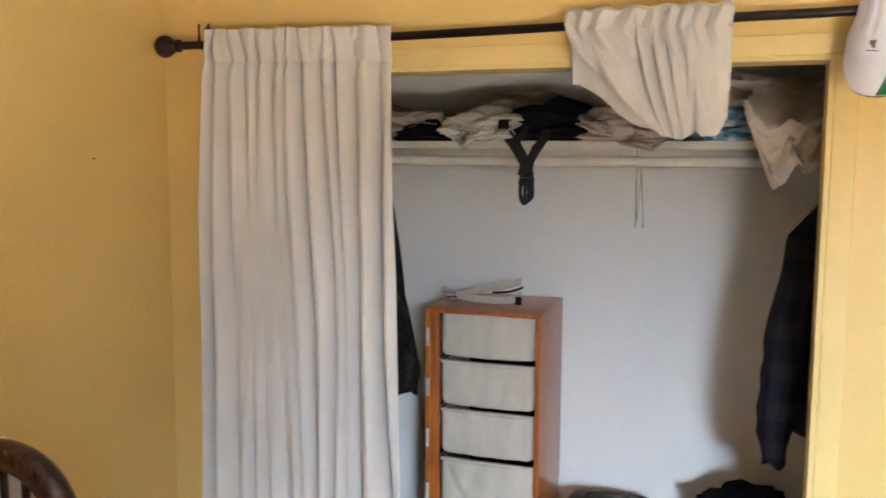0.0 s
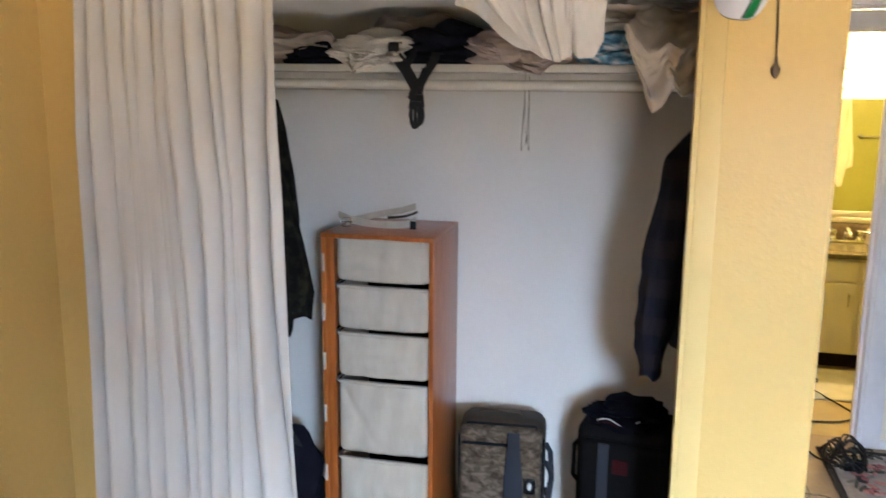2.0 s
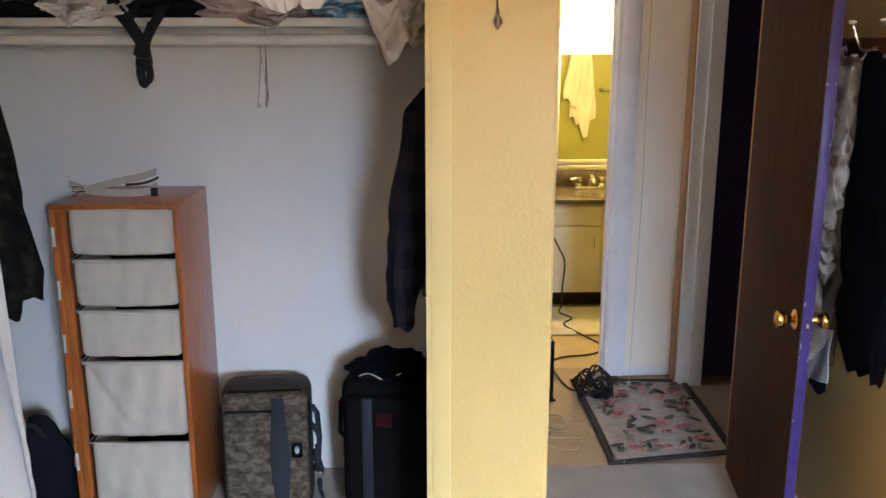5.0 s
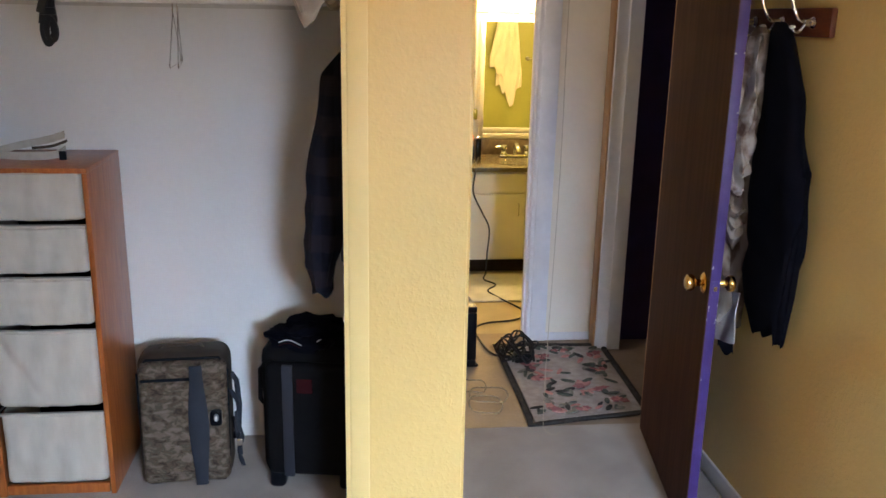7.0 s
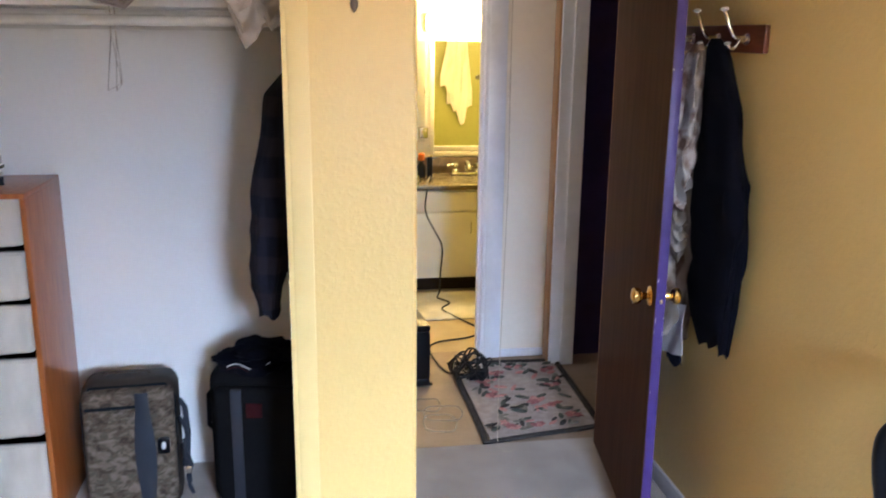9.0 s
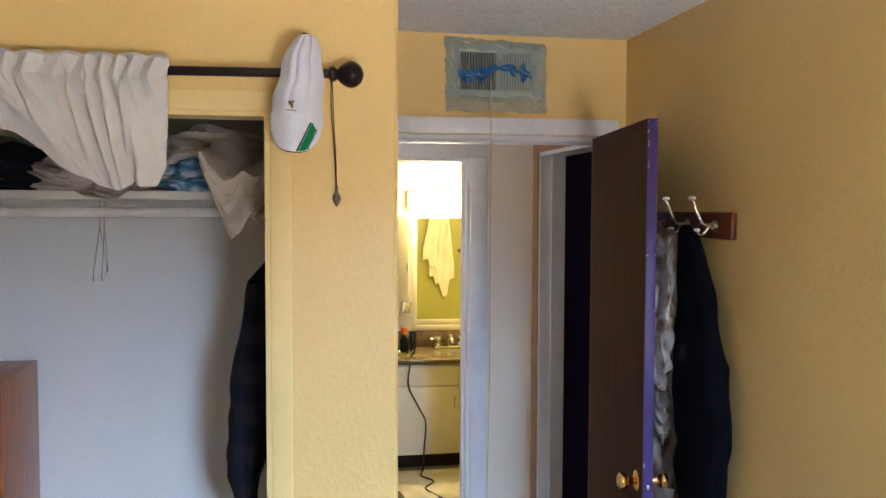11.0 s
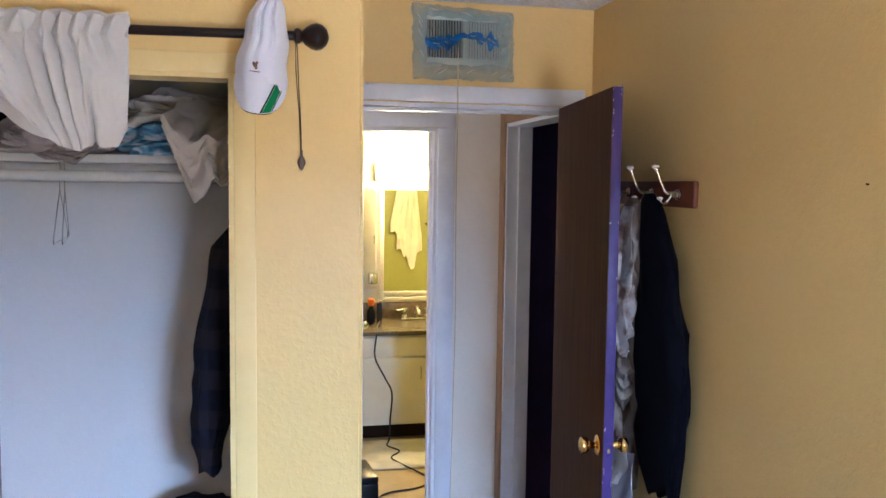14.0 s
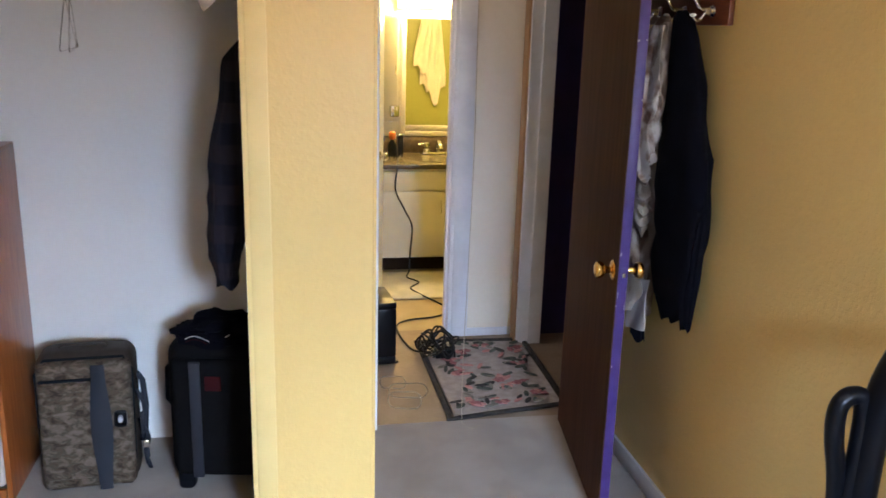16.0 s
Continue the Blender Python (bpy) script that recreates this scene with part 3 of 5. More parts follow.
def curtain_point(u, v):
    z = 2.145 - v * 2.120 - 0.014 * u + 0.0022 * math.sin(u * 31)
    head = max(0.0, 1 - v * 15)
    left = -1.856 - 0.018 * v ** 0.8 - 0.006 * math.sin(v * 9)
    right = -1.244 + 0.020 * min(1, v * 3) + 0.058 * v ** 2.2
    wob = 0.012 * math.sin(v * 5 + u * 9) * min(1, v * 4)
    x = left + (right - left) * u + wob * (u * (1 - u)) * 4
    drift = min(1.0, max(0.0, u - 0.055 * v * math.sin(u * math.pi) * (1.2 + 2 * nz3(u * 2.5, v, 5))))
    ph = phase(drift) * math.pi * 2 + (0.7 * math.sin(v * 3.4 + u * 7) + 0.9 * nz3(u * 3, v * 1.6, 12)) * min(1, v * 3) + 3.4 * head ** 0.6 * nz3(u * 9, v * 26, 4)
    amp = (0.024 + 0.040 * min(1, v * 4)) * (1 - 0.3 * head) * (0.85 + 1.5 * nz3(u * 5.3, v * 1.1, 31)) * (0.35 + 0.65 * min(1, (1 - u) * 9))
    w = 1.7 * abs(math.sin(ph / 2)) ** 0.62 - 0.9
    pinch = -0.017 * math.exp(-((v - 0.046) / 0.012) ** 2) * (0.75 + 0.25 * math.cos(phase(u) * math.pi * 2 + 1))
    y = RY - 0.018 - amp * w - 0.012 * v + 0.012 * nz3(u * 17, v * 2.6, 3) * min(1, v * 9) + 0.004 * nz3(u * 40, v * 7, 9) - pinch
    return Vector((x + 0.004 * math.cos(ph) * min(1, v * 4), min(y, YC - 0.022), z))


curtain = thing("curtain", "off-white pleated linen curtain hanging closed from the rod", "curtain")
part("cloth", sheet(lambda u, v: curtain_point(u, 0.045 + v * 0.955), 240, 70, 0.003), linen, curtain)
part("heading", sheet(lambda u, v: curtain_point(u, v * 0.045) + Vector((0, -0.002 + 0.002 * math.sin(u * 90), 0)), 240, 8, 0.005), linen, curtain, "gathered doubled heading tape")


def drape_point(u0, v):
    """Cloth that falls from pleats on the rod and is drawn together towards a cleft near its end."""
    c, k = (0.755, 0.54 * v ** 1.9) if u0 < 0.755 else (0.82, 0.06 * v ** 2.0)
    u = u0 * (1 - k) + c * k
    zb = lerp([(0, 1.905), (0.08, 1.865), (0.2, 1.838), (0.35, 1.820), (0.6, 1.808), (0.74, 1.822), (0.77, 1.838), (0.82, 1.818), (0.93, 1.820), (1.0, 1.862)], u0)[0]
    zt = 2.142 - 0.014 * abs((u0 * 8.5 + 0.4 * math.sin(u0 * 9)) % 1 - 0.5)
    z = zt - v * (zt - zb)
    x = -0.742 + 0.418 * u + 0.02 * v * math.sin(u * math.pi)
    ph = u0 * 6.2 + 0.45 * math.sin(u0 * 9 + 1) + 0.25 * nz3(u0 * 3, v * 1.5, 6)
    f = ph - math.floor(ph)
    tri = 1 - f / 0.17 if f < 0.17 else (f - 0.17) / 0.83
    tri = tri * tri * (3 - 2 * tri) * 0.5 + tri * 0.5
    zig = u0 * 8.5 + 0.4 * math.sin(u0 * 9) - 2.2 * abs(v - 0.15)
    pleat = 2.2 * abs(zig - math.floor(zig) - 0.5) - 0.5
    top = max(0.0, 1 - 2.3 * v)
    size = (0.45 + 1.5 * abs(nz3(math.floor(ph) * 1.7 + 0.4, 2, 5))) * (0.55 + 0.45 * math.sin(min(1.0, v * 1.3) * math.pi))
    w = (0.8 - 1.7 * tri) * size * (1 - 0.6 * top) + 1.9 * pleat * top + 0.35 * nz3(u0 * 7, v * 5, 17) + 0.15 * nz3(u0 * 20, v * 9, 3)
    belly = 0.034 * math.sin(min(1, v * 1.1) * math.pi) * math.sin(u * math.pi)
    cleft = 0.05 * math.exp(-((u0 - 0.765) / 0.022) ** 2) * max(0.0, v - 0.25)
    y = RY - 0.030 - (0.020 + 0.012 * math.sin(v * math.pi)) * w - belly - 0.01 * v + cleft
    if v < 0.6:
        y = min(y, RY - 0.017)
    return Vector((x, y, z))


drape = thing("gathered_curtain", "off-white curtain gathered up and slung over the rod", "curtain")
part("cloth", sheet(drape_point, 260, 80, 0.003), linen, drape)
part("back_fall", sheet(lambda u, v: Vector((-0.735 + 0.40 * u, RY + 0.016 + 0.022 * v + 0.006 * math.sin(u * 30), 2.142 - v * (0.24 - 0.06 * math.cos(u * 6)))), 60, 12, 0.004), linen, drape)
part("roll", tube(bmesh.new(), smooth_path([(-0.742 + 0.418 * k / 16, RY - 0.002, 2.133 + 0.005 * math.sin(k * 2.1)) for k in range(17)], 3), 0.021, 10), linen, drape, "cloth folded over the rod")

cap = thing("baseball_cap", "white baseball cap with a green stripe hung on the rod", "cap")
capm = Matrix.Translation((0.004, 2.262, 2.07)) @ Matrix.Rotation(radians(6), 4, "Y") @ Matrix.Rotation(radians(-3), 4, "Z")


def crown_fn(t, a):
    r = math.sin(t * math.pi / 2) ** 0.62
    z = 0.228 * math.cos(t * math.pi / 2) - 0.084
    k = 1 + 0.02 * math.cos(a * 6)
    crease = 0.013 * math.sin(min(1.0, t * 1.1) * math.pi) ** 0.7 * (math.exp(-((a - 4.45) / 0.10) ** 2) + 0.8 * math.exp(-((a - 5.05) / 0.10) ** 2) + 0.5 * math.exp(-((a - 3.9) / 0.12) ** 2))
    rx, ry = (0.058 + 0.008 * t ** 2) * r * k, (0.075 if math.sin(a) < 0 else 0.045) * r * k
    fold = 0.006 * math.sin(z * 60) * r
    return capm @ Vector((rx * math.cos(a) + fold * 0.5 + 0.006 * (1 - t), ry * math.sin(a) + fold - 0.01 + crease, z))


part("crown", loft(bmesh.new(), lambda t, a: crown_fn(0.02 + 0.98 * t, a), 28, 96), cap_white, cap)


def brim_fn(u, v):
    a = (u - 0.5) * 2 * 0.93
    x = a * (0.064 + 0.004 * math.sin(v * 2.4)) + 0.004 * v
    z = -0.070 + 0.006 * a * a - 0.008 * v - 0.086 * v * (1 - abs(a) ** 3) ** 0.6
    y = -0.079 + 0.066 * a * a - 0.014 * v
    return capm @ Vector((x, y, z))


brim = part("brim", sheet(brim_fn, 36, 14, 0.003), cap_white, cap)


def stripe(u0, u1, off):
    return sheet(lambda u, v: brim_fn(min(0.995, u0 + (u1 - u0) * u + 0.30 * (1 - v)), 0.02 + 0.96 * v) + Vector((0, -off, 0)), 8, 16)


part("stripe", stripe(0.595, 0.765, 0.0045), cap_green, brim, "broad green stripe")
part("stripe", stripe(0.555, 0.588, 0.0045), cap_dark, brim, "thin black stripe")
part("stripe", stripe(0.772, 0.798, 0.0045), cap_dark, brim, "thin black stripe")
part("edge", tube(bmesh.new(), [brim_fn(k / 30, 1.0) for k in range(31)], 0.0018, 6), cap_dark, brim, "dark bound edge")
bm = bmesh.new()
for dx, dz, r in ((0, 0, 0.006), (0.005, 0.007, 0.004), (-0.004, 0.004, 0.004), (0.003, -0.007, 0.004)):
    bmesh.ops.create_icosphere(bm, subdivisions=2, radius=r, matrix=capm @ Matrix.Translation((-0.012 + dx, -0.086, -0.045 + dz)) @ Matrix.Diagonal((1, 0.25, 1, 1)))
bx(bm, (-0.024, -0.0875, -0.062), (0.002, -0.084, -0.060), 0, m=capm)
part("emblem", bm, emblem, cap, "small dull gold embroidered emblem")
part("button", lathe(bmesh.new(), [(0.007, 0), (0.006, 0.004), (0.001, 0.005)], capm @ Matrix.Translation((0.0, -0.01, 0.144)), 10), cap_dark, cap)

neck = thing("necklace", "brown cord necklace with a leaf pendant hung from the finial", "necklace")
bm = bmesh.new()
tube(bm, smooth_path([(0.088, RY + 0.012, 2.12), (0.086, RY - 0.014, 2.12), (0.089, 2.325, 2.03), (0.098, 2.346, 1.92), (0.103, 2.351, 1.815)], 6), 0.0014, 6)
tube(bm, smooth_path([(0.088, RY + 0.012, 2.12), (0.092, 2.31, 2.08), (0.096, 2.338, 2.00), (0.102, 2.349, 1.90), (0.104, 2.351, 1.815)], 6), 0.0014, 6)
part("cord", bm, cord_brown, neck)
bm = lathe(bmesh.new(), [(0.003, 0.022), (0.006, 0.016), (0.011, 0.006), (0.0105, -0.003), (0.006, -0.012), (0.001, -0.020)], Matrix.Translation((0.104, 2.348, 1.790)) @ Matrix.Diagonal((1, 0.4, 1, 1)), 14)
tube(bm, [(0.104, 2.349, 1.812), (0.104, 2.349, 1.826)], 0.004, 8)
part("pendant", bm, pewter, neck, "dark pewter leaf pendant")

# ---------- inside the closet ----------
SZ, SY = 1.815, 2.80
shelf = thing("closet_shelf", "white painted wooden closet shelf crammed with clothes", "shelf")
part("board", boxes(((XLEFT + 0.012, SY, SZ - 0.02), (XK - 0.112, YB - 0.002, SZ)), bevel=0.002), shelf_paint, shelf)
part("cleat", boxes(((XLEFT + 0.012, YB - 0.022, SZ - 0.09), (XK - 0.112, YB - 0.002, SZ - 0.022))), shelf_paint, shelf)
part("nosing", boxes(((XLEFT + 0.012, SY - 0.006, SZ - 0.024), (XK - 0.112, SY, SZ + 0.002)), bevel=0.002), shelf_paint, shelf)
PZ, PY = 1.752, 2.79
solo("closet_pole", tube(bmesh.new(), [(XLEFT + 0.012, PY, PZ), (-1.0, PY, PZ - 0.002), (XK - 0.112, PY, PZ)], 0.0165, 14), shelf_paint, "white painted hanging pole under the shelf", "closet pole")

piles = [
    ("folded_cloth", grey_cloth, (-1.47, 2.95, SZ), (0.20, 0.13, 0.125), 1.0, "crumpled grey cotton clothes on the closet shelf"),
    ("folded_cloth", black_cloth, (-1.36, 2.87, SZ), (0.10, 0.06, 0.07), 7.0, "black garment pushed onto the closet shelf"),
    ("folded_shirt", white_cloth, (-1.14, 2.90, SZ), (0.155, 0.10, 0.105), 2.3, "white shirts folded in a loose stack"),
    ("folded_cloth", grey_cloth, (-1.06, 3.08, SZ), (0.20, 0.12, 0.17), 3.1, "grey clothes heaped at the back of the shelf"),
    ("shoulder_bag", black_cloth, (-0.89, 2.90, SZ), (0.15, 0.10, 0.125), 4.4, "slack black bag lying on the closet shelf"),
    ("folded_cloth", pink_cloth, (-0.64, 2.86, SZ), (0.16, 0.09, 0.115), 5.2, "dusty pink shirt spilling over the shelf edge"),
    ("folded_cloth", grey_cloth, (-0.52, 3.07, SZ), (0.26, 0.12, 0.17), 6.6, "grey clothes heaped at the back of the shelf"),
    ("folded_cloth", blue_cloth, (-0.30, 2.86, SZ), (0.13, 0.08, 0.10), 8.1, "blue printed shirt crumpled on the closet shelf"),
    ("folded_shirt", white_cloth, (-0.26, 2.95, SZ + 0.06), (0.17, 0.12, 0.15), 9.7, "white shirt heaped over the blue one"),
    ("folded_cloth", beige_cloth, (-0.06, 2.96, SZ), (0.16, 0.13, 0.20), 11.5, "beige linen bundled at the end of the shelf"),
]
for name, m, c, size, seed, label in piles:
    solo(name, heap(bmesh.new(), c, size, seed, 0.5, 4.5, 5), m, label, "clothes", "clothes on the shelf")


def spill(name, m, label, x0, x1, ztop, prof, ytop, yout, seed, nu=40, nv=30):
    """Cloth that hangs over the shelf edge; prof gives the lower edge across its width."""
    def fn(u, v):
        zb = lerp(prof, u)[0]
        z = ztop - (ztop - zb) * v
        y = ytop - (ytop - yout) * min(1, v * 2.2) - 0.018 * math.sin(u * 13 + seed + v * 2) * (0.4 + v) - 0.022 * nz3(u * 4 + seed, v * 4, seed) - 0.015 * (1 - 3 * abs(nz3(u * 7 + v * 4, v * 6 - u * 3, seed + 2)))
        return Vector((x0 + (x1 - x0) * u + 0.012 * math.sin(v * 6 + seed), y, z + 0.02 * nz3(u * 5, v * 5, seed) * (1 - v)))
    return solo(name, sheet(fn, nu, nv, 0.004), m, label, "clothes", "clothes on the shelf")


solo("linen_bundle", heap(bmesh.new(), (0.03, 2.75, SZ - 0.02), (0.12, 0.12, 0.17), 17.5, 0.55, 6.0, 5), beige_cloth, "crumpled beige linen bundle at the end of the shelf", "clothes", "clothes on the shelf")
spill("hanging_cloth", beige_cloth, "beige linen cloth hanging over the shelf end", -0.275, 0.13, 1.985, [(0, 1.86), (0.06, 1.77), (0.17, 1.672), (0.23, 1.69), (0.31, 1.745), (0.36, 1.72), (0.5, 1.75), (0.75, 1.76), (1.0, 1.77)], 2.84, 2.62, 1.3, 70, 40)
spill("hanging_cloth", pink_cloth, "dusty pink cloth drooping over the shelf edge", -0.80, -0.50, 1.90, [(0, 1.87), (0.3, 1.83), (0.55, 1.80), (0.8, 1.785), (1.0, 1.82)], 2.86, 2.775, 4.0)
spill("hanging_cloth", white_cloth, "white shirt hem hanging over the shelf edge", -1.27, -1.02, 1.88, [(0, 1.84), (0.25, 1.80), (0.32, 1.783), (0.5, 1.805), (1.0, 1.83)], 2.85, 2.785, 7.0)

strap = thing("bag_strap", "black webbing bag strap dangling from the shelf in a loop", "strap")


def webbing(pts, w, t=0.0022, closed=False):
    """A flat strap along pts, its broad side to the front."""
    pts = [Vector(p) for p in pts] if closed else smooth_path(pts, 6)
    n = len(pts)
    bm = bmesh.new()
    rows = []
    for i, p in enumerate(pts):
        d = ((pts[(i + 1) % n] - pts[i - 1]) if closed else (pts[min(i + 1, n - 1)] - pts[max(i - 1, 0)])).normalized()
        sd = d.cross(Vector((0, 1, 0)))
        sd = (sd.normalized() if sd.length > 0.2 else Vector((1, 0, 0))) * w
        fw = Vector((0, t, 0)) if abs(d.y) < 0.7 else Vector((0, 0, t))
        rows.append([bm.verts.new(p + a * sd + b * fw) for a, b in ((1, 1), (-1, 1), (-1, -1), (1, -1))])
    for i in range(n if closed else n - 1):
        a, b = rows[i], rows[(i + 1) % n]
        for k in range(4):
            bm.faces.new((a[k], a[(k + 1) % 4], b[(k + 1) % 4], b[k]))
    if not closed:
        bm.faces.new(rows[0])
        bm.faces.new(rows[-1][::-1])
    return bm


part("webbing", webbing([(-1.05, 2.85, 1.885), (-1.052, 2.785, 1.885), (-1.045, 2.772, 1.85), (-1.01, 2.768, 1.805), (-0.985, 2.768, 1.765), (-0.966, 2.77, 1.725), (-0.960, 2.77, 1.672)], 0.019), black_web, strap)
part("webbing", webbing([(-0.905, 2.84, 1.85), (-0.905, 2.785, 1.85), (-0.915, 2.776, 1.82), (-0.938, 2.774, 1.785), (-0.958, 2.773, 1.745), (-0.966, 2.774, 1.70)], 0.015), black_web, strap)
part("webbing", webbing([(-0.985, 2.80, 1.86), (-0.985, 2.778, 1.845), (-1.000, 2.766, 1.80), (-0.972, 2.762, 1.752), (-0.978, 2.762, 1.705), (-0.985, 2.764, 1.668)], 0.010), black_web, strap)
part("webbing", webbing([(-0.935, 2.765, 1.80), (-0.948, 2.758, 1.765), (-0.972, 2.754, 1.735), (-0.984, 2.756, 1.70)], 0.012), black_web, strap)
for cx, rx, rz, dy in ((-0.966, 0.021, 0.038, 0.0), (-0.974, 0.015, 0.046, 0.010), (-0.956, 0.013, 0.034, -0.008)):
    part("loop", webbing([(cx + rx * math.cos(k * math.tau / 24), 2.764 + dy - 0.003 * math.sin(k * 0.5), 1.652 + rz * math.sin(k * math.tau / 24)) for k in range(24)], 0.0055, 0.005, True), black_web, strap)
part("slider", boxes(((-0.988, 2.754, 1.694), (-0.942, 2.768, 1.716)), bevel=0.003), black_plastic, strap)


def hanger(x, z, tilt):
    bm = bmesh.new()
    pts = [(0.0, 0.0, 0.022), (0.018, 0, 0.012), (0.018, 0, -0.006), (0.0, 0, -0.03), (0.0, 0, -0.06)]
    tube(bm, smooth_path([(0, y * 0 + px, pz) for px, y, pz in pts], 4), 0.0013, 6)
    tube(bm, [(0, 0, -0.06), (0, -0.19, -0.205), (0, -0.185, -0.217), (0, 0.185, -0.217), (0, 0.19, -0.205), (0, 0, -0.06)], 0.0013, 6)
    bmesh.ops.transform(bm, matrix=Matrix.Translation((x, PY, z)) @ Matrix.Rotation(radians(tilt), 4, "Z"), verts=bm.verts)
    return bm


solo("wire_hanger", hanger(-0.606, PZ + 0.0165, 6), nickel, "empty thin wire hanger on the closet pole", "hanger", "wire hangers")
solo("wire_hanger", hanger(-0.592, PZ + 0.0165, 9), nickel, "empty thin wire hanger on the closet pole", "hanger", "wire hangers")


def garment(keys, seed, fold=0.12, nf=7, crumple=0.0):
    """A hung garment: keys of (t, cx, cy, z, rx, ry)."""
    def fn(t, a):
        cx, cy, z, rx, ry = lerp(keys, t)
        k = 1 + fold * min(1, t * 3) * (math.sin(a * nf + 3 * t + seed) * 0.6 + nz3(math.cos(a) * 1.5 + seed, math.sin(a) * 1.5, t * 4) * 1.3)
        k += crumple * (1 - 4 * abs(nz3(math.cos(a) * 0.8 + seed, math.sin(a) * 0.8 + t * 2, t * 4.5 + seed)))
        return Vector((cx + rx * k * math.cos(a), cy + ry * k * math.sin(a), z + 0.012 * math.sin(a * 3 + seed) * t))
    return loft(bmesh.new(), fn, 70 if crumple else 40, 40)


shirt = thing("plaid_jacket", "dark plaid flannel jacket hung on the closet pole", "jacket")
part("body", garment([(0, 0.01, 2.80, 1.70, 0.02, 0.02), (0.05, 0.01, 2.80, 1.68, 0.045, 0.10), (0.16, 0.01, 2.80, 1.58, 0.085, 0.20), (0.5, 0.01, 2.80, 1.25, 0.105, 0.21), (1, 0.01, 2.80, 0.93, 0.11, 0.21)], 1.0), plaid, shirt)
part("sleeve", garment([(0, -0.03, 2.66, 1.655, 0.02, 0.03), (0.12, -0.095, 2.645, 1.54, 0.055, 0.06), (0.45, -0.14, 2.63, 1.20, 0.062, 0.06), (0.8, -0.158, 2.625, 0.96, 0.05, 0.05), (0.93, -0.16, 2.63, 0.885, 0.034, 0.04), (1, -0.16, 2.63, 0.855, 0.034, 0.038)], 2.0, 0.12, 7, 0.10), plaid, shirt, "plaid sleeve with a buttoned cuff")
part("sleeve", garment([(0, -0.02, 2.97, 1.64, 0.02, 0.03), (0.15, -0.04, 2.99, 1.52, 0.05, 0.05), (0.6, -0.06, 3.0, 1.15, 0.05, 0.05), (1, -0.06, 3.0, 0.90, 0.036, 0.04)], 5.0), plaid, shirt)
part("hanger", tube(bmesh.new(), smooth_path([(0.01, PY - 0.004, 1.69), (0.01, PY - 0.002, 1.73), (0.012, PY + 0.02, 1.75), (0.01, PY, 1.771), (0.01, PY - 0.02, 1.76)], 5), 0.0018, 6), nickel, shirt)

coat = thing("camouflage_jacket", "dark camouflage jacket hung behind the curtain edge", "jacket")
part("body", garment([(0, -1.56, 2.82, 1.71, 0.02, 0.02), (0.05, -1.56, 2.82, 1.69, 0.05, 0.10), (0.16, -1.58, 2.82, 1.58, 0.08, 0.19), (0.5, -1.58, 2.82, 1.25, 0.11, 0.2), (1, -1.58, 2.82, 0.95, 0.12, 0.2)], 3.0), camo_dark, coat)
part("sleeve", garment([(0, -1.54, 2.72, 1.68, 0.03, 0.03), (0.12, -1.53, 2.70, 1.57, 0.055, 0.06), (0.45, -1.455, 2.70, 1.26, 0.075, 0.06), (0.8, -1.405, 2.70, 1.03, 0.075, 0.055), (1, -1.40, 2.70, 0.935, 0.07, 0.05)], 4.0), camo_dark, coat)
part("hem", garment([(0, -1.47, 2.72, 1.0, 0.05, 0.05), (0.5, -1.46, 2.72, 0.93, 0.05, 0.05), (1, -1.455, 2.72, 0.865, 0.035, 0.04)], 6.0), camo_dark, coat)

# dresser with fabric bins
DX0, DX1, DY0, DY1, DZ = -1.370, -0.935, 2.890, 3.290, 1.207
dresser = thing("storage_chest", "tall orange wooden chest with five cream canvas bins", "chest")
part("side_panel", boxes(((DX0, DY0, 0), (DX0 + 0.018, DY1, DZ - 0.018)), bevel=0.002), wood_orange, dresser)
part("side_panel", boxes(((DX1 - 0.018, DY0, 0), (DX1, DY1, DZ - 0.018)), bevel=0.002), wood_orange, dresser)
part("top", boxes(((DX0, DY0 - 0.002, DZ - 0.018), (DX1, DY1, DZ)), bevel=0.003), wood_orange, dresser)
# back and bin runners coloured near black as the shade between bins
part("back_panel", boxes(((DX0 + 0.018, DY1 - 0.008, 0.02), (DX1 - 0.018, DY1, DZ - 0.018))), dark_gap, dresser)
part("stile", boxes(((DX0 + 0.018, DY0 + 0.001, 0), (DX0 + 0.052, DY0 + 0.02, DZ - 0.018)), bevel=0.002), wood_orange, dresser)
part("plinth", boxes(((DX0 + 0.052, DY0 + 0.012, 0), (DX1 - 0.026, DY0 + 0.03, 0.036)), bevel=0.002), wood_orange, dresser)
BX0, BX1 = -1.312, -0.960
for k, (zt, zb) in enumerate(((1.194, 1.027), (1.007, 0.842), (0.824, 0.655), (0.634, 0.346), (0.322, 0.044))):
    def face(u, v, zt=zt, zb=zb, k=k):
        sag = 0.004 * math.sin(u * math.pi)
        bulge = -0.010 * math.sin(v * math.pi) * math.sin(u * math.pi) - 0.005 * nz3(u * 5 + k * 3, v * 4, k) * math.sin(v * math.pi) - 0.0025 * math.sin(u * 22 + k + v * 3)
        pull = 0.010 * math.exp(-((u - v * 0.5) / 0.06) ** 2) * (1 - v) if k == 3 else 0
        h = zt - zb
        drop = min(v, 1 - v) * h
        q = max(0.0, 1 - drop / 0.022)
        r = 0.022 * (1 - math.sqrt(max(0.0, 1 - q * q))) * (1.0 if v > 0.5 else 0.45)
        side = 0.016 * (max(0.0, abs(u - 0.5) - 0.46) / 0.04) ** 2
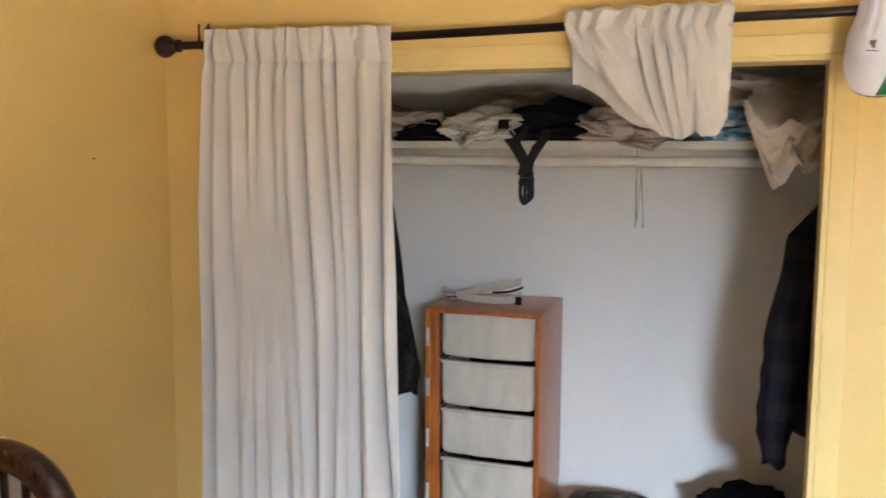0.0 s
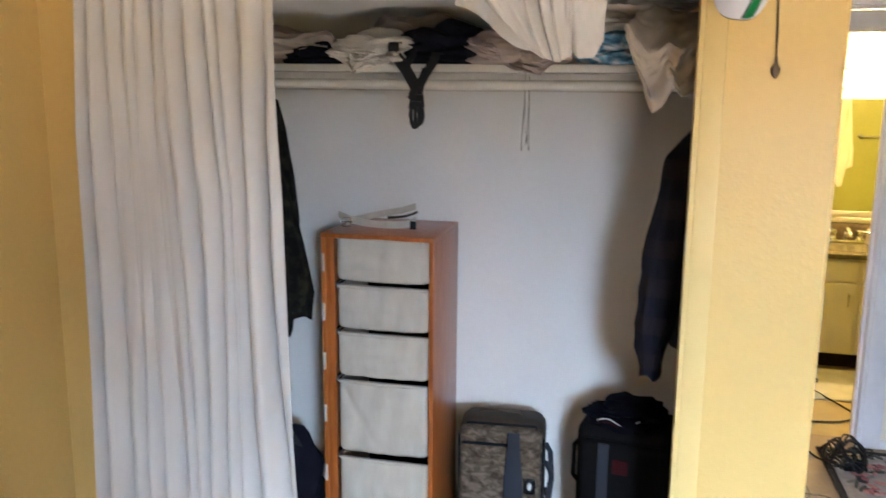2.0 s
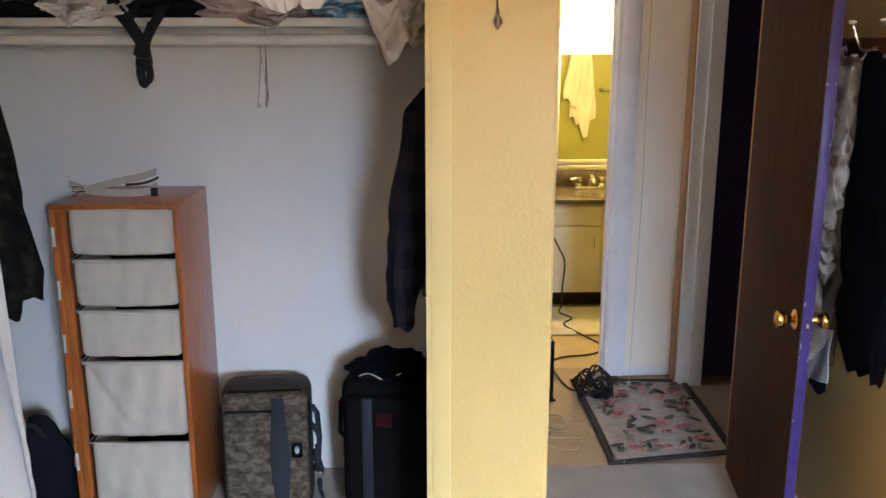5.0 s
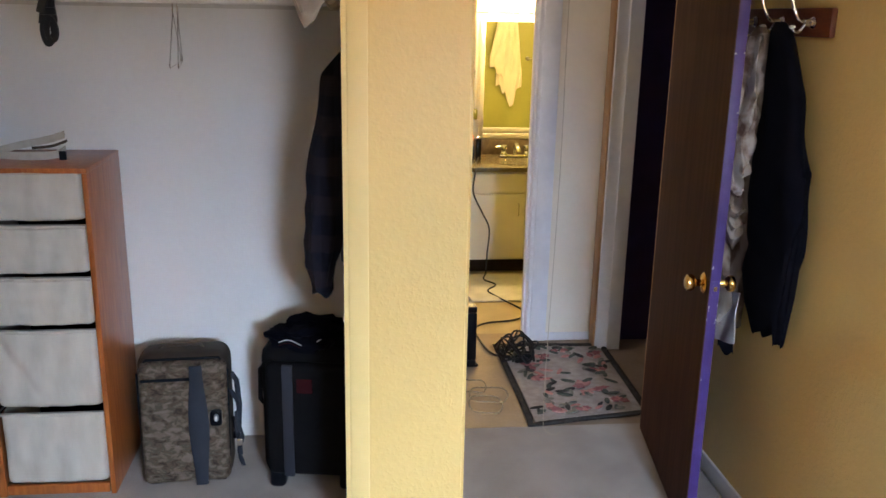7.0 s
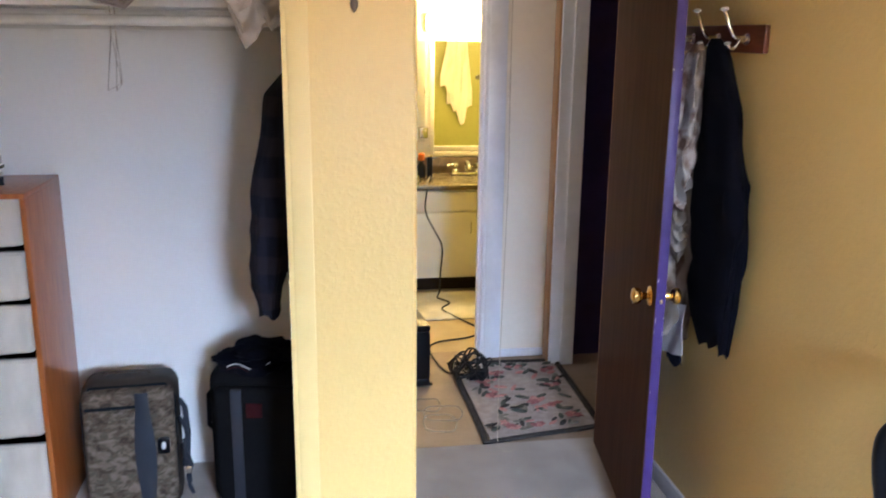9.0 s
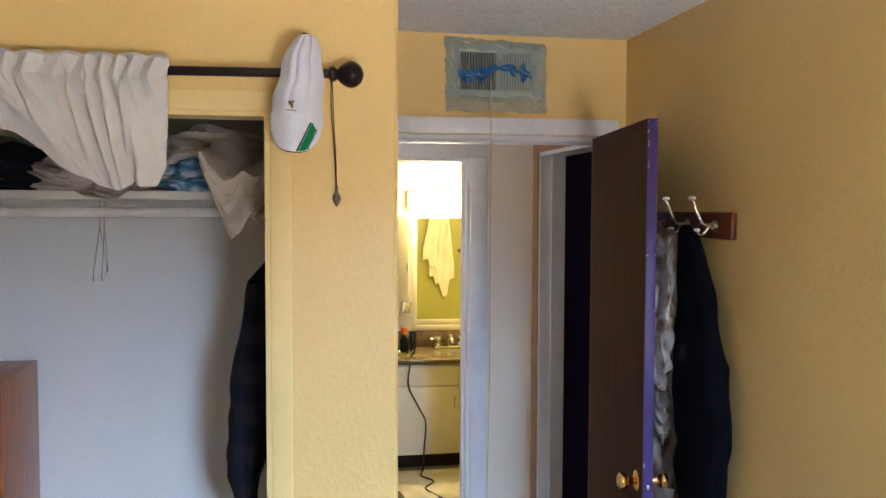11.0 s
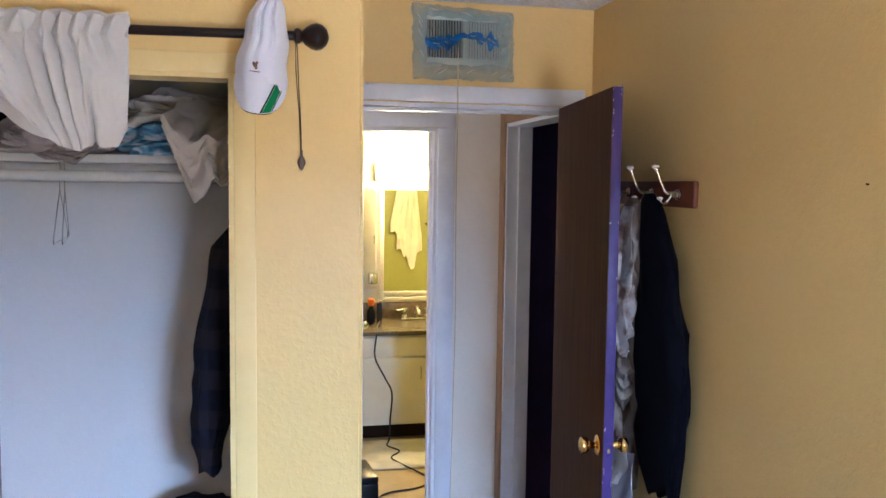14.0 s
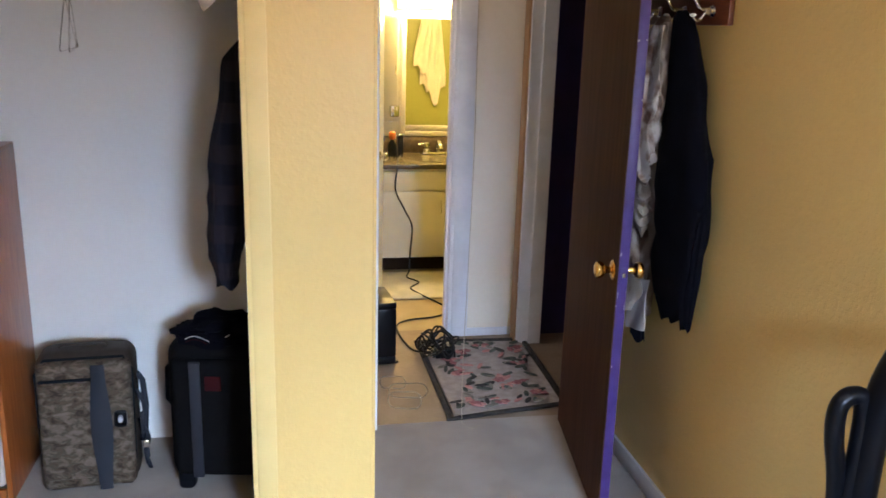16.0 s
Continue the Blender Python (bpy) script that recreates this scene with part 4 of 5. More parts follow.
        return Vector((BX0 + r + (BX1 - BX0 - 2 * r) * u, DY0 + 0.012 + bulge + pull + side + 0.02 * (max(0, v - 0.94) / 0.06) ** 2, zt - h * v - sag * v))
    bin_ob = part("bin", sheet(face, 48, 40, 0.002), bin_fabric, dresser, "cream canvas bin")
    bm = boxes(((BX0, DY0 + 0.05, zb), (BX0 + 0.003, DY1 - 0.04, zt - 0.002)), ((BX1 - 0.003, DY0 + 0.05, zb), (BX1, DY1 - 0.04, zt - 0.002)), ((BX0 + 0.003, DY0 + 0.05, zb), (BX1 - 0.003, DY1 - 0.04, zb + 0.003)))
    part("bag", bm, bin_fabric, bin_ob)
    part("hem", tube(bmesh.new(), smooth_path([(BX0 + 0.006, DY0 + 0.016, zt - 0.006), (BX0 + 0.02, DY0 + 0.008, zt), (-1.136, DY0 + 0.004, zt - 0.003), (BX1 - 0.02, DY0 + 0.008, zt), (BX1 - 0.006, DY0 + 0.016, zt - 0.006)], 5), 0.0065, 8), bin_fabric, bin_ob, "folded canvas hem")
    bm = tube(bmesh.new(), [(BX0 - 0.006, DY0 + 0.006, zt + 0.006), (BX1 + 0.006, DY0 + 0.006, zt + 0.006)], 0.0028, 8)
    tube(bm, [(BX0 - 0.006, DY0 + 0.006, zt + 0.006), (BX0 - 0.006, DY1 - 0.04, zt)], 0.003, 6)
    tube(bm, [(BX1 + 0.006, DY0 + 0.006, zt + 0.006), (BX1 + 0.006, DY1 - 0.04, zt)], 0.003, 6)
    part("rim", bm, bin_rim, bin_ob, "grey wire rim")
    part("runner", boxes(((DX0 + 0.022, DY0 + 0.03, zt - 0.012), (BX0 - 0.012, DY1 - 0.03, zt - 0.006))), dark_gap, dresser)
    part("runner", boxes(((BX1 + 0.012, DY0 + 0.03, zt - 0.012), (DX1 - 0.020, DY1 - 0.03, zt - 0.006))), dark_gap, dresser)
for zc in (1.095, 0.905, 0.71, 0.50, 0.255):
    bm = boxes(((DX0 + 0.002, DY0 - 0.0025, zc - 0.034), (DX0 + 0.013, DY0 + 0.0005, zc + 0.034)), bevel=0.0008)
    part("plate", bm, white_plastic, dresser, "small white plate")

belt = thing("canvas_belt", "cream canvas belt coiled on top of the chest", "belt")


def ribbon(pts, h, m, parent, tilt=0.0, name="strap", label=""):
    """A flat strip standing on edge along pts."""
    pts = smooth_path(pts, 6)
    bm = bmesh.new()
    rows = []
    for i, p in enumerate(pts):
        d = (pts[min(i + 1, len(pts) - 1)] - pts[max(i - 1, 0)]).normalized()
        s = Vector((d.y, -d.x, 0)).normalized() * 0.0018
        rows.append([bm.verts.new(p + s), bm.verts.new(p - s), bm.verts.new(p - s * (1 - 4 * tilt) + Vector((0, 0, h))), bm.verts.new(p + s * (1 + 4 * tilt) + Vector((0, 0, h)))])
    for a, b in zip(rows, rows[1:]):
        for k in range(4):
            bm.faces.new((a[k], a[(k + 1) % 4], b[(k + 1) % 4], b[k]))
    bm.faces.new(rows[0])
    bm.faces.new(rows[-1][::-1])
    return part(name, bm, m, parent, label)


ribbon([(-1.365, 3.07, DZ + 0.030), (-1.30, 3.062, DZ + 0.010), (-1.22, 3.055, DZ + 0.001), (-1.13, 3.05, DZ + 0.001), (-1.075, 3.055, DZ + 0.008), (-1.055, 3.075, DZ + 0.020)], 0.027, belt_mat, belt)
ribbon([(-1.335, 3.075, DZ + 0.001), (-1.28, 3.082, DZ + 0.016), (-1.20, 3.088, DZ + 0.036), (-1.12, 3.088, DZ + 0.052), (-1.075, 3.086, DZ + 0.066), (-1.058, 3.088, DZ + 0.072)], 0.026, belt_mat, belt)
# dark ribbon that paints the shade in the gap between the two bands
ribbon([(-1.17, 3.084, DZ + 0.032), (-1.11, 3.083, DZ + 0.038), (-1.07, 3.080, DZ + 0.050), (-1.048, 3.076, DZ + 0.060)], 0.010, belt_dark, belt, name="stripe", label="dark strip painted as the shaded gap between belt folds")
part("tip", boxes(((-1.070, 3.046, DZ + 0.001), (-1.046, 3.054, DZ + 0.032)), bevel=0.002), black_web, belt, "dark leather belt end")
bm = bmesh.new()
tube(bm, [(-1.335, 3.02, DZ + 0.006), (-1.30, 3.02, DZ + 0.006), (-1.30, 3.025, DZ + 0.04), (-1.335, 3.025, DZ + 0.04)], 0.003, 6, closed=True)
tube(bm, [(-1.335, 3.022, DZ + 0.022), (-1.29, 3.02, DZ + 0.024)], 0.0025, 6)
part("buckle", bm, nickel, belt)

# luggage
m1 = Matrix.Translation((-0.686, 2.925, 0)) @ Matrix.Rotation(radians(4), 4, "Z") @ Matrix.Rotation(radians(-4), 4, "X")
case = thing("suitcase", "camouflage fabric suitcase with grey straps standing on carpet", "suitcase", "luggage")
part("body", bx(bmesh.new(), (-0.165, 0.018, 0.004), (0.165, 0.20, 0.510), 0.05, 4, m1), case_brown, case)
part("front_panel", bx(bmesh.new(), (-0.158, -0.004, 0.010), (0.158, 0.05, 0.485), 0.028, 4, m1), camo, case, "camouflage front")
part("pocket", bx(bmesh.new(), (-0.150, -0.022, 0.055), (0.040, 0.01, 0.41), 0.018, 3, m1), camo, case, "camouflage zip pocket")
part("zip", bx(bmesh.new(), (-0.146, -0.014, 0.416), (0.042, -0.002, 0.426), 0.003, 1, m1), cap_dark, case)
part("zip", tube(bmesh.new(), [m1 @ Vector(p) for p in ((-0.155, 0.022, 0.10), (-0.16, 0.022, 0.44), (-0.13, 0.022, 0.490), (0.13, 0.022, 0.490), (0.16, 0.022, 0.44), (0.155, 0.022, 0.10))], 0.005, 6), cap_dark, case)
bm = sheet(lambda u, v: m1 @ Vector((0.052 + (u - 0.5) * (0.040 + 0.030 * math.sin(v * math.pi) ** 2) + 0.006 * v, -0.026 - 0.004 * math.sin(u * math.pi), 0.478 - 0.46 * v)), 8, 24, 0.008)
part("strap_panel", bm, case_trim, case, "grey webbing panel down the front")
bm = lathe(bmesh.new(), [(0.001, 0.013), (0.008, 0.012), (0.011, 0.006), (0.011, 0.0)], m1 @ Matrix.Translation((0.115, -0.008, 0.268)) @ Matrix.Rotation(math.pi / 2, 4, "X") @ Matrix.Diagonal((0.8, 1.35, 1, 1)), 16)
part("badge_plate", bx(bmesh.new(), (0.094, -0.010, 0.238), (0.137, -0.003, 0.298), 0.012, 3, m1), black_plastic, case, "dark badge plate")
part("buckle", bm, satin, case, "shiny oval metal badge")
bm = bmesh.new()
tube(bm, [m1 @ Vector(p) for p in ((-0.09, 0.10, 0.508), (-0.08, 0.10, 0.520), (0.06, 0.10, 0.520), (0.07, 0.10, 0.508))], 0.006, 8)
part("handle", bm, case_brown, case)
bm = bmesh.new()
tube(bm, [m1 @ Vector(p) for p in ((0.166, 0.10, 0.40), (0.185, 0.10, 0.37), (0.192, 0.10, 0.27), (0.185, 0.10, 0.17), (0.166, 0.10, 0.14))], 0.011, 8)
tube(bm, [m1 @ Vector(p) for p in ((0.172, 0.06, 0.24), (0.188, 0.05, 0.16), (0.195, 0.05, 0.09))], 0.008, 8)
part("side_handle", bm, case_trim, case)
part("tag_strap", tube(bmesh.new(), smooth_path([m1 @ Vector(p) for p in ((0.168, 0.03, 0.36), (0.196, 0.01, 0.30), (0.188, 0.0, 0.24), (0.205, 0.0, 0.19), (0.192, 0.01, 0.12), (0.205, 0.02, 0.06))], 5), [0.008 + 0.004 * abs(math.sin(k * 0.9)) for k in range(26)], 8, flat=0.5), case_trim, case, "dangling dark webbing strap")
part("tag", bx(bmesh.new(), (0.180, -0.006, 0.20), (0.192, 0.004, 0.285), 0.003, 2, m1), case_grey, case, "grey luggage tag")
part("clip", bx(bmesh.new(), (0.185, -0.010, 0.150), (0.207, 0.006, 0.178), 0.004, 2, m1), nickel, case, "metal strap clip")
for px in (-0.12, 0.12):
    part("foot", bx(bmesh.new(), (px - 0.02, 0.03, -0.004), (px + 0.02, 0.07, 0.026), 0.006, 2, m1), black_plastic, case)

m2 = Matrix.Translation((-0.222, 2.875, 0)) @ Matrix.Rotation(radians(-9), 4, "Z")
case2 = thing("suitcase", "black nylon upright suitcase with a grey stripe", "suitcase", "luggage")
part("body", bx(bmesh.new(), (-0.19, 0.012, 0.035), (0.19, 0.26, 0.555), 0.05, 4, m2), case_black, case2)
part("front_pocket", bx(bmesh.new(), (-0.165, -0.022, 0.06), (0.165, 0.03, 0.505), 0.025, 3, m2), case_black, case2)
part("stripe", bx(bmesh.new(), (-0.098, -0.027, 0.06), (-0.060, -0.01, 0.50), 0.004, 2, m2), case_grey, case2, "grey woven stripe")
part("badge", bx(bmesh.new(), (-0.045, -0.026, 0.395), (0.012, -0.018, 0.45), 0.003, 2, m2), red_cloth, case2, "dull red badge")
for px in (-0.13, 0.13):
    part("wheel_housing", bx(bmesh.new(), (px - 0.03, -0.01, 0.0), (px + 0.03, 0.05, 0.075), 0.018, 3, m2), black_plastic, case2)
for px in (-0.13, 0.13):
    part("wheel", bx(bmesh.new(), (px - 0.02, 0.19, 0.0), (px + 0.02, 0.24, 0.05), 0.015, 2, m2), black_plastic, case2)
part("handle", tube(bmesh.new(), [m2 @ Vector(p) for p in ((-0.192, 0.12, 0.45), (-0.215, 0.12, 0.42), (-0.218, 0.12, 0.30), (-0.192, 0.12, 0.27))], 0.009, 8), black_plastic, case2)
hat = thing("dark_shirt", "dark shirt with red piping dropped on the black suitcase", "clothes")
part("cloth", heap(bmesh.new(), (-0.242, 2.975, 0.547), (0.13, 0.10, 0.085), 14.0, 0.5, 5), navy_cloth, hat)
for zo, col in ((0.0, red_cloth), (0.012, white_cloth)):
    pts = [(-0.33 + 0.15 * k / 8, 2.890 - 0.012 * math.sin(k * 0.4), 0.567 + zo + 0.012 * math.sin(k * 0.9)) for k in range(9)]
    part("piping", tube(bmesh.new(), smooth_path(pts, 3), 0.0017, 6), col, hat)

bag = thing("duffel_bag", "slumped black bag on the floor beside the chest", "bag")
part("body", heap(bmesh.new(), (-1.545, 2.93, 0.0), (0.155, 0.15, 0.36), 21.0, 0.3, 3), black_cloth, bag)
part("handle", tube(bmesh.new(), smooth_path([(-1.60, 2.90, 0.33), (-1.56, 2.88, 0.40), (-1.50, 2.88, 0.40), (-1.46, 2.90, 0.31)], 5), 0.010, 8, flat=0.4), black_web, bag)

# ---------- doorway wall: vent in plastic, twine, door ----------
vent = thing("wall_vent", "beige metal wall vent wrapped in clear plastic film", "vent")
VX0, VX1, VZ0, VZ1 = 0.592, 0.957, 2.195, 2.402
part("frame", boxes(((VX0, YV - 0.012, VZ0), (VX0 + 0.033, YV, VZ1)), ((VX1 - 0.033, YV - 0.012, VZ0), (VX1, YV, VZ1)), ((VX0 + 0.033, YV - 0.012, VZ0), (VX1 - 0.033, YV, VZ0 + 0.03)), ((VX0 + 0.033, YV - 0.012, VZ1 - 0.034), (VX1 - 0.033, YV, VZ1)), ((0.767, YV - 0.012, VZ0 + 0.03), (0.783, YV, VZ1 - 0.034)), bevel=0.002), vent_paint, vent)
# flat dark plate behind the slats, coloured as the shade in the duct
part("backing", boxes(((VX0 + 0.03, YV - 0.0025, VZ0 + 0.03), (VX1 - 0.03, YV - 0.001, VZ1 - 0.03))), dark_gap, vent, "black plate painted as the duct's shade")
for xa, xb in ((VX0 + 0.033, 0.767), (0.783, VX1 - 0.033)):
    for k in range(13):
        xx = xa + (k + 0.5) * (xb - xa) / 13
        bm = bx(bmesh.new(), (-0.0007, -0.006, VZ0 + 0.03), (0.0007, 0.006, VZ1 - 0.034), 0, m=Matrix.Translation((xx, YV - 0.008, 0)) @ Matrix.Rotation(radians(12 if xa < 0.7 else -55), 4, "Z"))
        part("slat", bm, vent_paint, vent)


def wrap(u, v):
    e = 0.011 * nz3(u * 6, v * 6, 2) + 0.008 * nz3(u * 18, v * 14, 5)
    edge = min(u, 1 - u, v, 1 - v)
    return Vector((0.566 + 0.404 * u + e * 0.8 + 0.006 * v, YV - 0.004 - (0.022 + e * 0.9) * min(1, edge * 9) ** 0.5 - abs(e) * 0.2, 2.430 - 0.288 * v - 0.022 * u * (1 - v) + e * 0.7))


plastic = thing("plastic_wrap", "crinkled clear plastic sheet taped over the wall vent", "plastic sheet")
part("sheet", sheet(lambda u, v: wrap(0.13 + 0.72 * u, 0.17 + 0.62 * v), 44, 30), film_clear, plastic)
for name, u0, u1, v0, v1 in (("margin", 0.0, 1.0, 0.0, 0.17), ("margin", 0.0, 1.0, 0.79, 1.0), ("margin", 0.0, 0.13, 0.17, 0.79), ("margin", 0.85, 1.0, 0.17, 0.79)):
    part(name, sheet(lambda u, v: wrap(u0 + (u1 - u0) * u, v0 + (v1 - v0) * v), 44, 26), film_margin, plastic, "doubled glossy film along the taped edge")
rim = [wrap(k / 24, 0) for k in range(24)] + [wrap(1, k / 18) for k in range(18)] + [wrap(1 - k / 24, 1) for k in range(24)] + [wrap(0, 1 - k / 18) for k in range(18)]
part("folded_edge", tube(bmesh.new(), rim, [0.0008 + 0.0010 * abs(math.sin(k * 1.3)) for k in range(len(rim))], 6, closed=True), film_edge, plastic, "folded plastic edge, coloured pale for its glints")
fold_rnd = random.Random(11)
for k in range(26):
    # wrinkles run along the taped margins and fan out from the corners
    side = k % 4
    f = fold_rnd.uniform(0.05, 0.95)
    a, b = ((f, 0.07), (f + 0.10, 0.12)) if side == 0 else ((f, 0.93), (f + 0.08, 0.86)) if side == 1 else ((0.05, f), (0.10, f + 0.12)) if side == 2 else ((0.95, f), (0.90, f + 0.10))
    mid = ((a[0] + b[0]) / 2 + fold_rnd.uniform(-0.015, 0.015), (a[1] + b[1]) / 2 + fold_rnd.uniform(-0.015, 0.015))
    line = [wrap(max(0.02, min(0.98, p)), max(0.02, min(0.98, q))) + Vector((0, -0.0015, 0)) for p, q in (a, mid, b)]
    w = fold_rnd.uniform(0.0012, 0.0028)
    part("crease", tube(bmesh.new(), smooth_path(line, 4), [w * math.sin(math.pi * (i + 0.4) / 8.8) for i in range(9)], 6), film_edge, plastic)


def tape(u, v):
    c = 0.757 + 0.29 * (u - 0.5)
    z = 2.290 + 0.016 * math.sin(u * 6.6 + 3.6) + 0.016 * nz3(u * 7, 1, 1)
    h = 0.007 + 0.024 * abs(math.sin(u * 4.6 + 0.5)) * (0.7 + nz3(u * 14, 4, 2))
    ridge = 1 - 4 * abs(nz3(u * 9, v * 2.2 + u * 4, 9))
    return Vector((c, YV - 0.038 - 0.010 * ridge, z + (v - 0.5) * 2 * h + 0.008 * nz3(u * 16, v * 6, 3)))


part("bunched_film", sheet(tape, 70, 14), film_blue, plastic, "bunched blue plastic strip")
# glints laid on as pale strips: the highlight is put into their colour
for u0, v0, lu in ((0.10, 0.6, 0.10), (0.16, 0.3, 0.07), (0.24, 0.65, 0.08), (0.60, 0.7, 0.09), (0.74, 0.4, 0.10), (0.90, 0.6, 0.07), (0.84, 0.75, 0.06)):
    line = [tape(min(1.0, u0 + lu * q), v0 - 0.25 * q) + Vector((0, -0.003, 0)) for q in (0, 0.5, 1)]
    part("crease", tube(bmesh.new(), smooth_path(line, 4), [0.0026 * math.sin(math.pi * (i + 0.4) / 8.8) for i in range(9)], 6), film_edge, plastic, "pale strip coloured as a glint along a fold")

twine = thing("twine", "long natural twine hanging from the vent to the floor", "string")
run = smooth_path([(0.742, YV - 0.04, 2.262), (0.742, YV - 0.042, 2.16), (0.742, YV - 0.045, 2.0), (0.739, YV - 0.05, 1.6), (0.742, YV - 0.05, 1.2), (0.735, YV - 0.055, 0.8), (0.729, YV - 0.045, 0.35), (0.738, YV - 0.01, 0.05), (0.750, 3.27, 0.003), (0.775, 3.22, 0.003), (0.815, 3.25, 0.003)], 6)
part("strand", tube(bmesh.new(), run, [0.0023 - 0.0011 * min(1.0, k / 36) for k in range(len(run))], 6), string_mat, twine)

DA, DB = Vector((1.050, 2.455)), Vector((1.163, 3.250))
dd = (DB - DA).normalized()
dm = Matrix(((dd.x, dd.y, 0, DA.x), (dd.y, -dd.x, 0, DA.y), (0, 0, 1, 0), (0, 0, 0, 1)))  # local x along the door from its free edge, y towards the wall behind it
LEN = (DB - DA).length - 0.004


def local(bm, m):
    bmesh.ops.transform(bm, matrix=m, verts=bm.verts)
    return bm


door = tagged(new("door_1"), "open bedroom door, dark brown face and purple edges", kind="structure")
part("slab", local(boxes(((0.002, 0.002, 0.012), (LEN, 0.033, 2.042)), bevel=0.0015), dm), door_purple, door, "purple painted door edge and back")
part("veneer", local(boxes(((0.003, -0.0005, 0.013), (LEN - 0.001, 0.002, 2.041))), dm), door_brown, door, "dark brown stained veneer")
kz = 0.902
for side, y0 in ((-1, 0.0), (1, 0.035)):
    m = dm @ Matrix.Translation((0.062, y0, kz)) @ Matrix.Rotation(-side * math.pi / 2, 4, "X")
    knob = part("knob", lathe(bmesh.new(), [(0.011, 0.0), (0.011, 0.020), (0.013, 0.028), (0.024, 0.036), (0.028, 0.046), (0.026, 0.056), (0.016, 0.062), (0.002, 0.063)], m, 24), brass, door, "polished brass door knob")
    part("rosette", lathe(bmesh.new(), [(0.033, 0.0), (0.033, 0.003), (0.028, 0.008), (0.014, 0.011), (0.012, 0.012)], m, 24), brass, knob)
part("latch_plate", local(boxes(((0.0005, 0.009, kz - 0.024), (0.0022, 0.026, kz + 0.024)), bevel=0.0005), dm), door_purple, door, "latch plate painted purple")
part("latch", local(boxes(((-0.005, 0.013, kz - 0.007), (0.0004, 0.022, kz + 0.007)), bevel=0.0005), dm), nickel, door)
chip_rnd = random.Random(3)
for k in range(30):
    cz = chip_rnd.choice((2.036, 2.03, 2.025, 2.0, 1.96, 1.9, 1.62, 1.45, 0.97, 0.84, 0.80, 0.6)) + chip_rnd.uniform(-0.012, 0.012)
    cy = chip_rnd.choice((0.004, 0.030)) + chip_rnd.uniform(-0.002, 0.002)
    hw, hh = chip_rnd.uniform(0.0008, 0.0018), chip_rnd.uniform(0.0015, 0.0042)
    part("chip", local(boxes(((0.0012, cy - hw, cz - hh), (0.0022, cy + hw, cz + hh))), dm), chip_grey, door, "chipped paint")
for hz in (0.22, 1.02, 1.82):
    part("hinge", local(tube(bmesh.new(), [(LEN + 0.004, 0.038, hz - 0.045), (LEN + 0.004, 0.038, hz + 0.045)], 0.006, 8), dm), brass, door)

# ---------- right wall: coat rack and garments ----------
rack = thing("coat_rack", "reddish wooden coat rack with double nickel hooks", "coat rack")
part("board", boxes(((XR - 0.02, 2.380, 1.672), (XR, 3.00, 1.756)), bevel=0.006), rack_wood, rack)
for hy in (2.47, 2.655, 2.84):
    hook = part("hook", lathe(bmesh.new(), [(0.016, 0), (0.018, 0.004), (0.013, 0.007), (0.015, 0.011), (0.011, 0.014), (0.009, 0.03)], Matrix.Translation((XR - 0.02, hy, 1.713)) @ Matrix.Rotation(-math.pi / 2, 4, "Y"), 16), nickel, rack, "nickel double hook")
    part("arm", tube(bmesh.new(), smooth_path([(XR - 0.045, hy, 1.716), (XR - 0.066, hy, 1.722), (XR - 0.084, hy, 1.75), (XR - 0.096, hy, 1.782), (XR - 0.105, hy, 1.797)], 5), [0.006] * 21, 8), nickel, hook)
    part("knob", lathe(bmesh.new(), [(0.006, 0), (0.013, 0.004), (0.012, 0.009), (0.002, 0.012)], Matrix.Translation((XR - 0.105, hy, 1.794)), 12), white_plastic, hook, "white ceramic hook tip")
    part("arm", tube(bmesh.new(), smooth_path([(XR - 0.045, hy, 1.712), (XR - 0.060, hy, 1.690), (XR - 0.075, hy, 1.686), (XR - 0.086, hy, 1.698)], 5), 0.005, 8), nickel, hook)
    part("knob", lathe(bmesh.new(), [(0.005, 0), (0.010, 0.004), (0.009, 0.008), (0.002, 0.010)], Matrix.Translation((XR - 0.086, hy, 1.696)), 12), white_plastic, hook, "white ceramic hook tip")

black_coat = thing("black_coat", "black fleece coat hanging limp from a rack hook", "coat")
part("body", garment([(0, 1.235, 2.565, 1.715, 0.014, 0.016), (0.04, 1.235, 2.555, 1.69, 0.03, 0.042), (0.18, 1.24, 2.50, 1.52, 0.045, 0.09), (0.40, 1.245, 2.48, 1.28, 0.05, 0.135), (0.56, 1.245, 2.465, 1.13, 0.052, 0.155), (0.66, 1.245, 2.465, 1.04, 0.05, 0.145), (0.85, 1.25, 2.47, 0.87, 0.042, 0.125), (0.95, 1.255, 2.475, 0.80, 0.034, 0.105), (1, 1.255, 2.515, 0.735, 0.014, 0.035)], 2.0, 0.17, 4, 0.09), navy_cloth, black_coat)
part("sleeve", garment([(0, 1.245, 2.44, 1.50, 0.02, 0.02), (0.3, 1.245, 2.385, 1.25, 0.035, 0.035), (0.6, 1.245, 2.36, 1.10, 0.038, 0.045), (0.85, 1.25, 2.385, 0.90, 0.03, 0.045), (1, 1.255, 2.375, 0.745, 0.014, 0.020)], 9.0, 0.18, 5), navy_cloth, black_coat)

robe = thing("printed_robe", "beige floral robe hanging behind the open door", "robe")
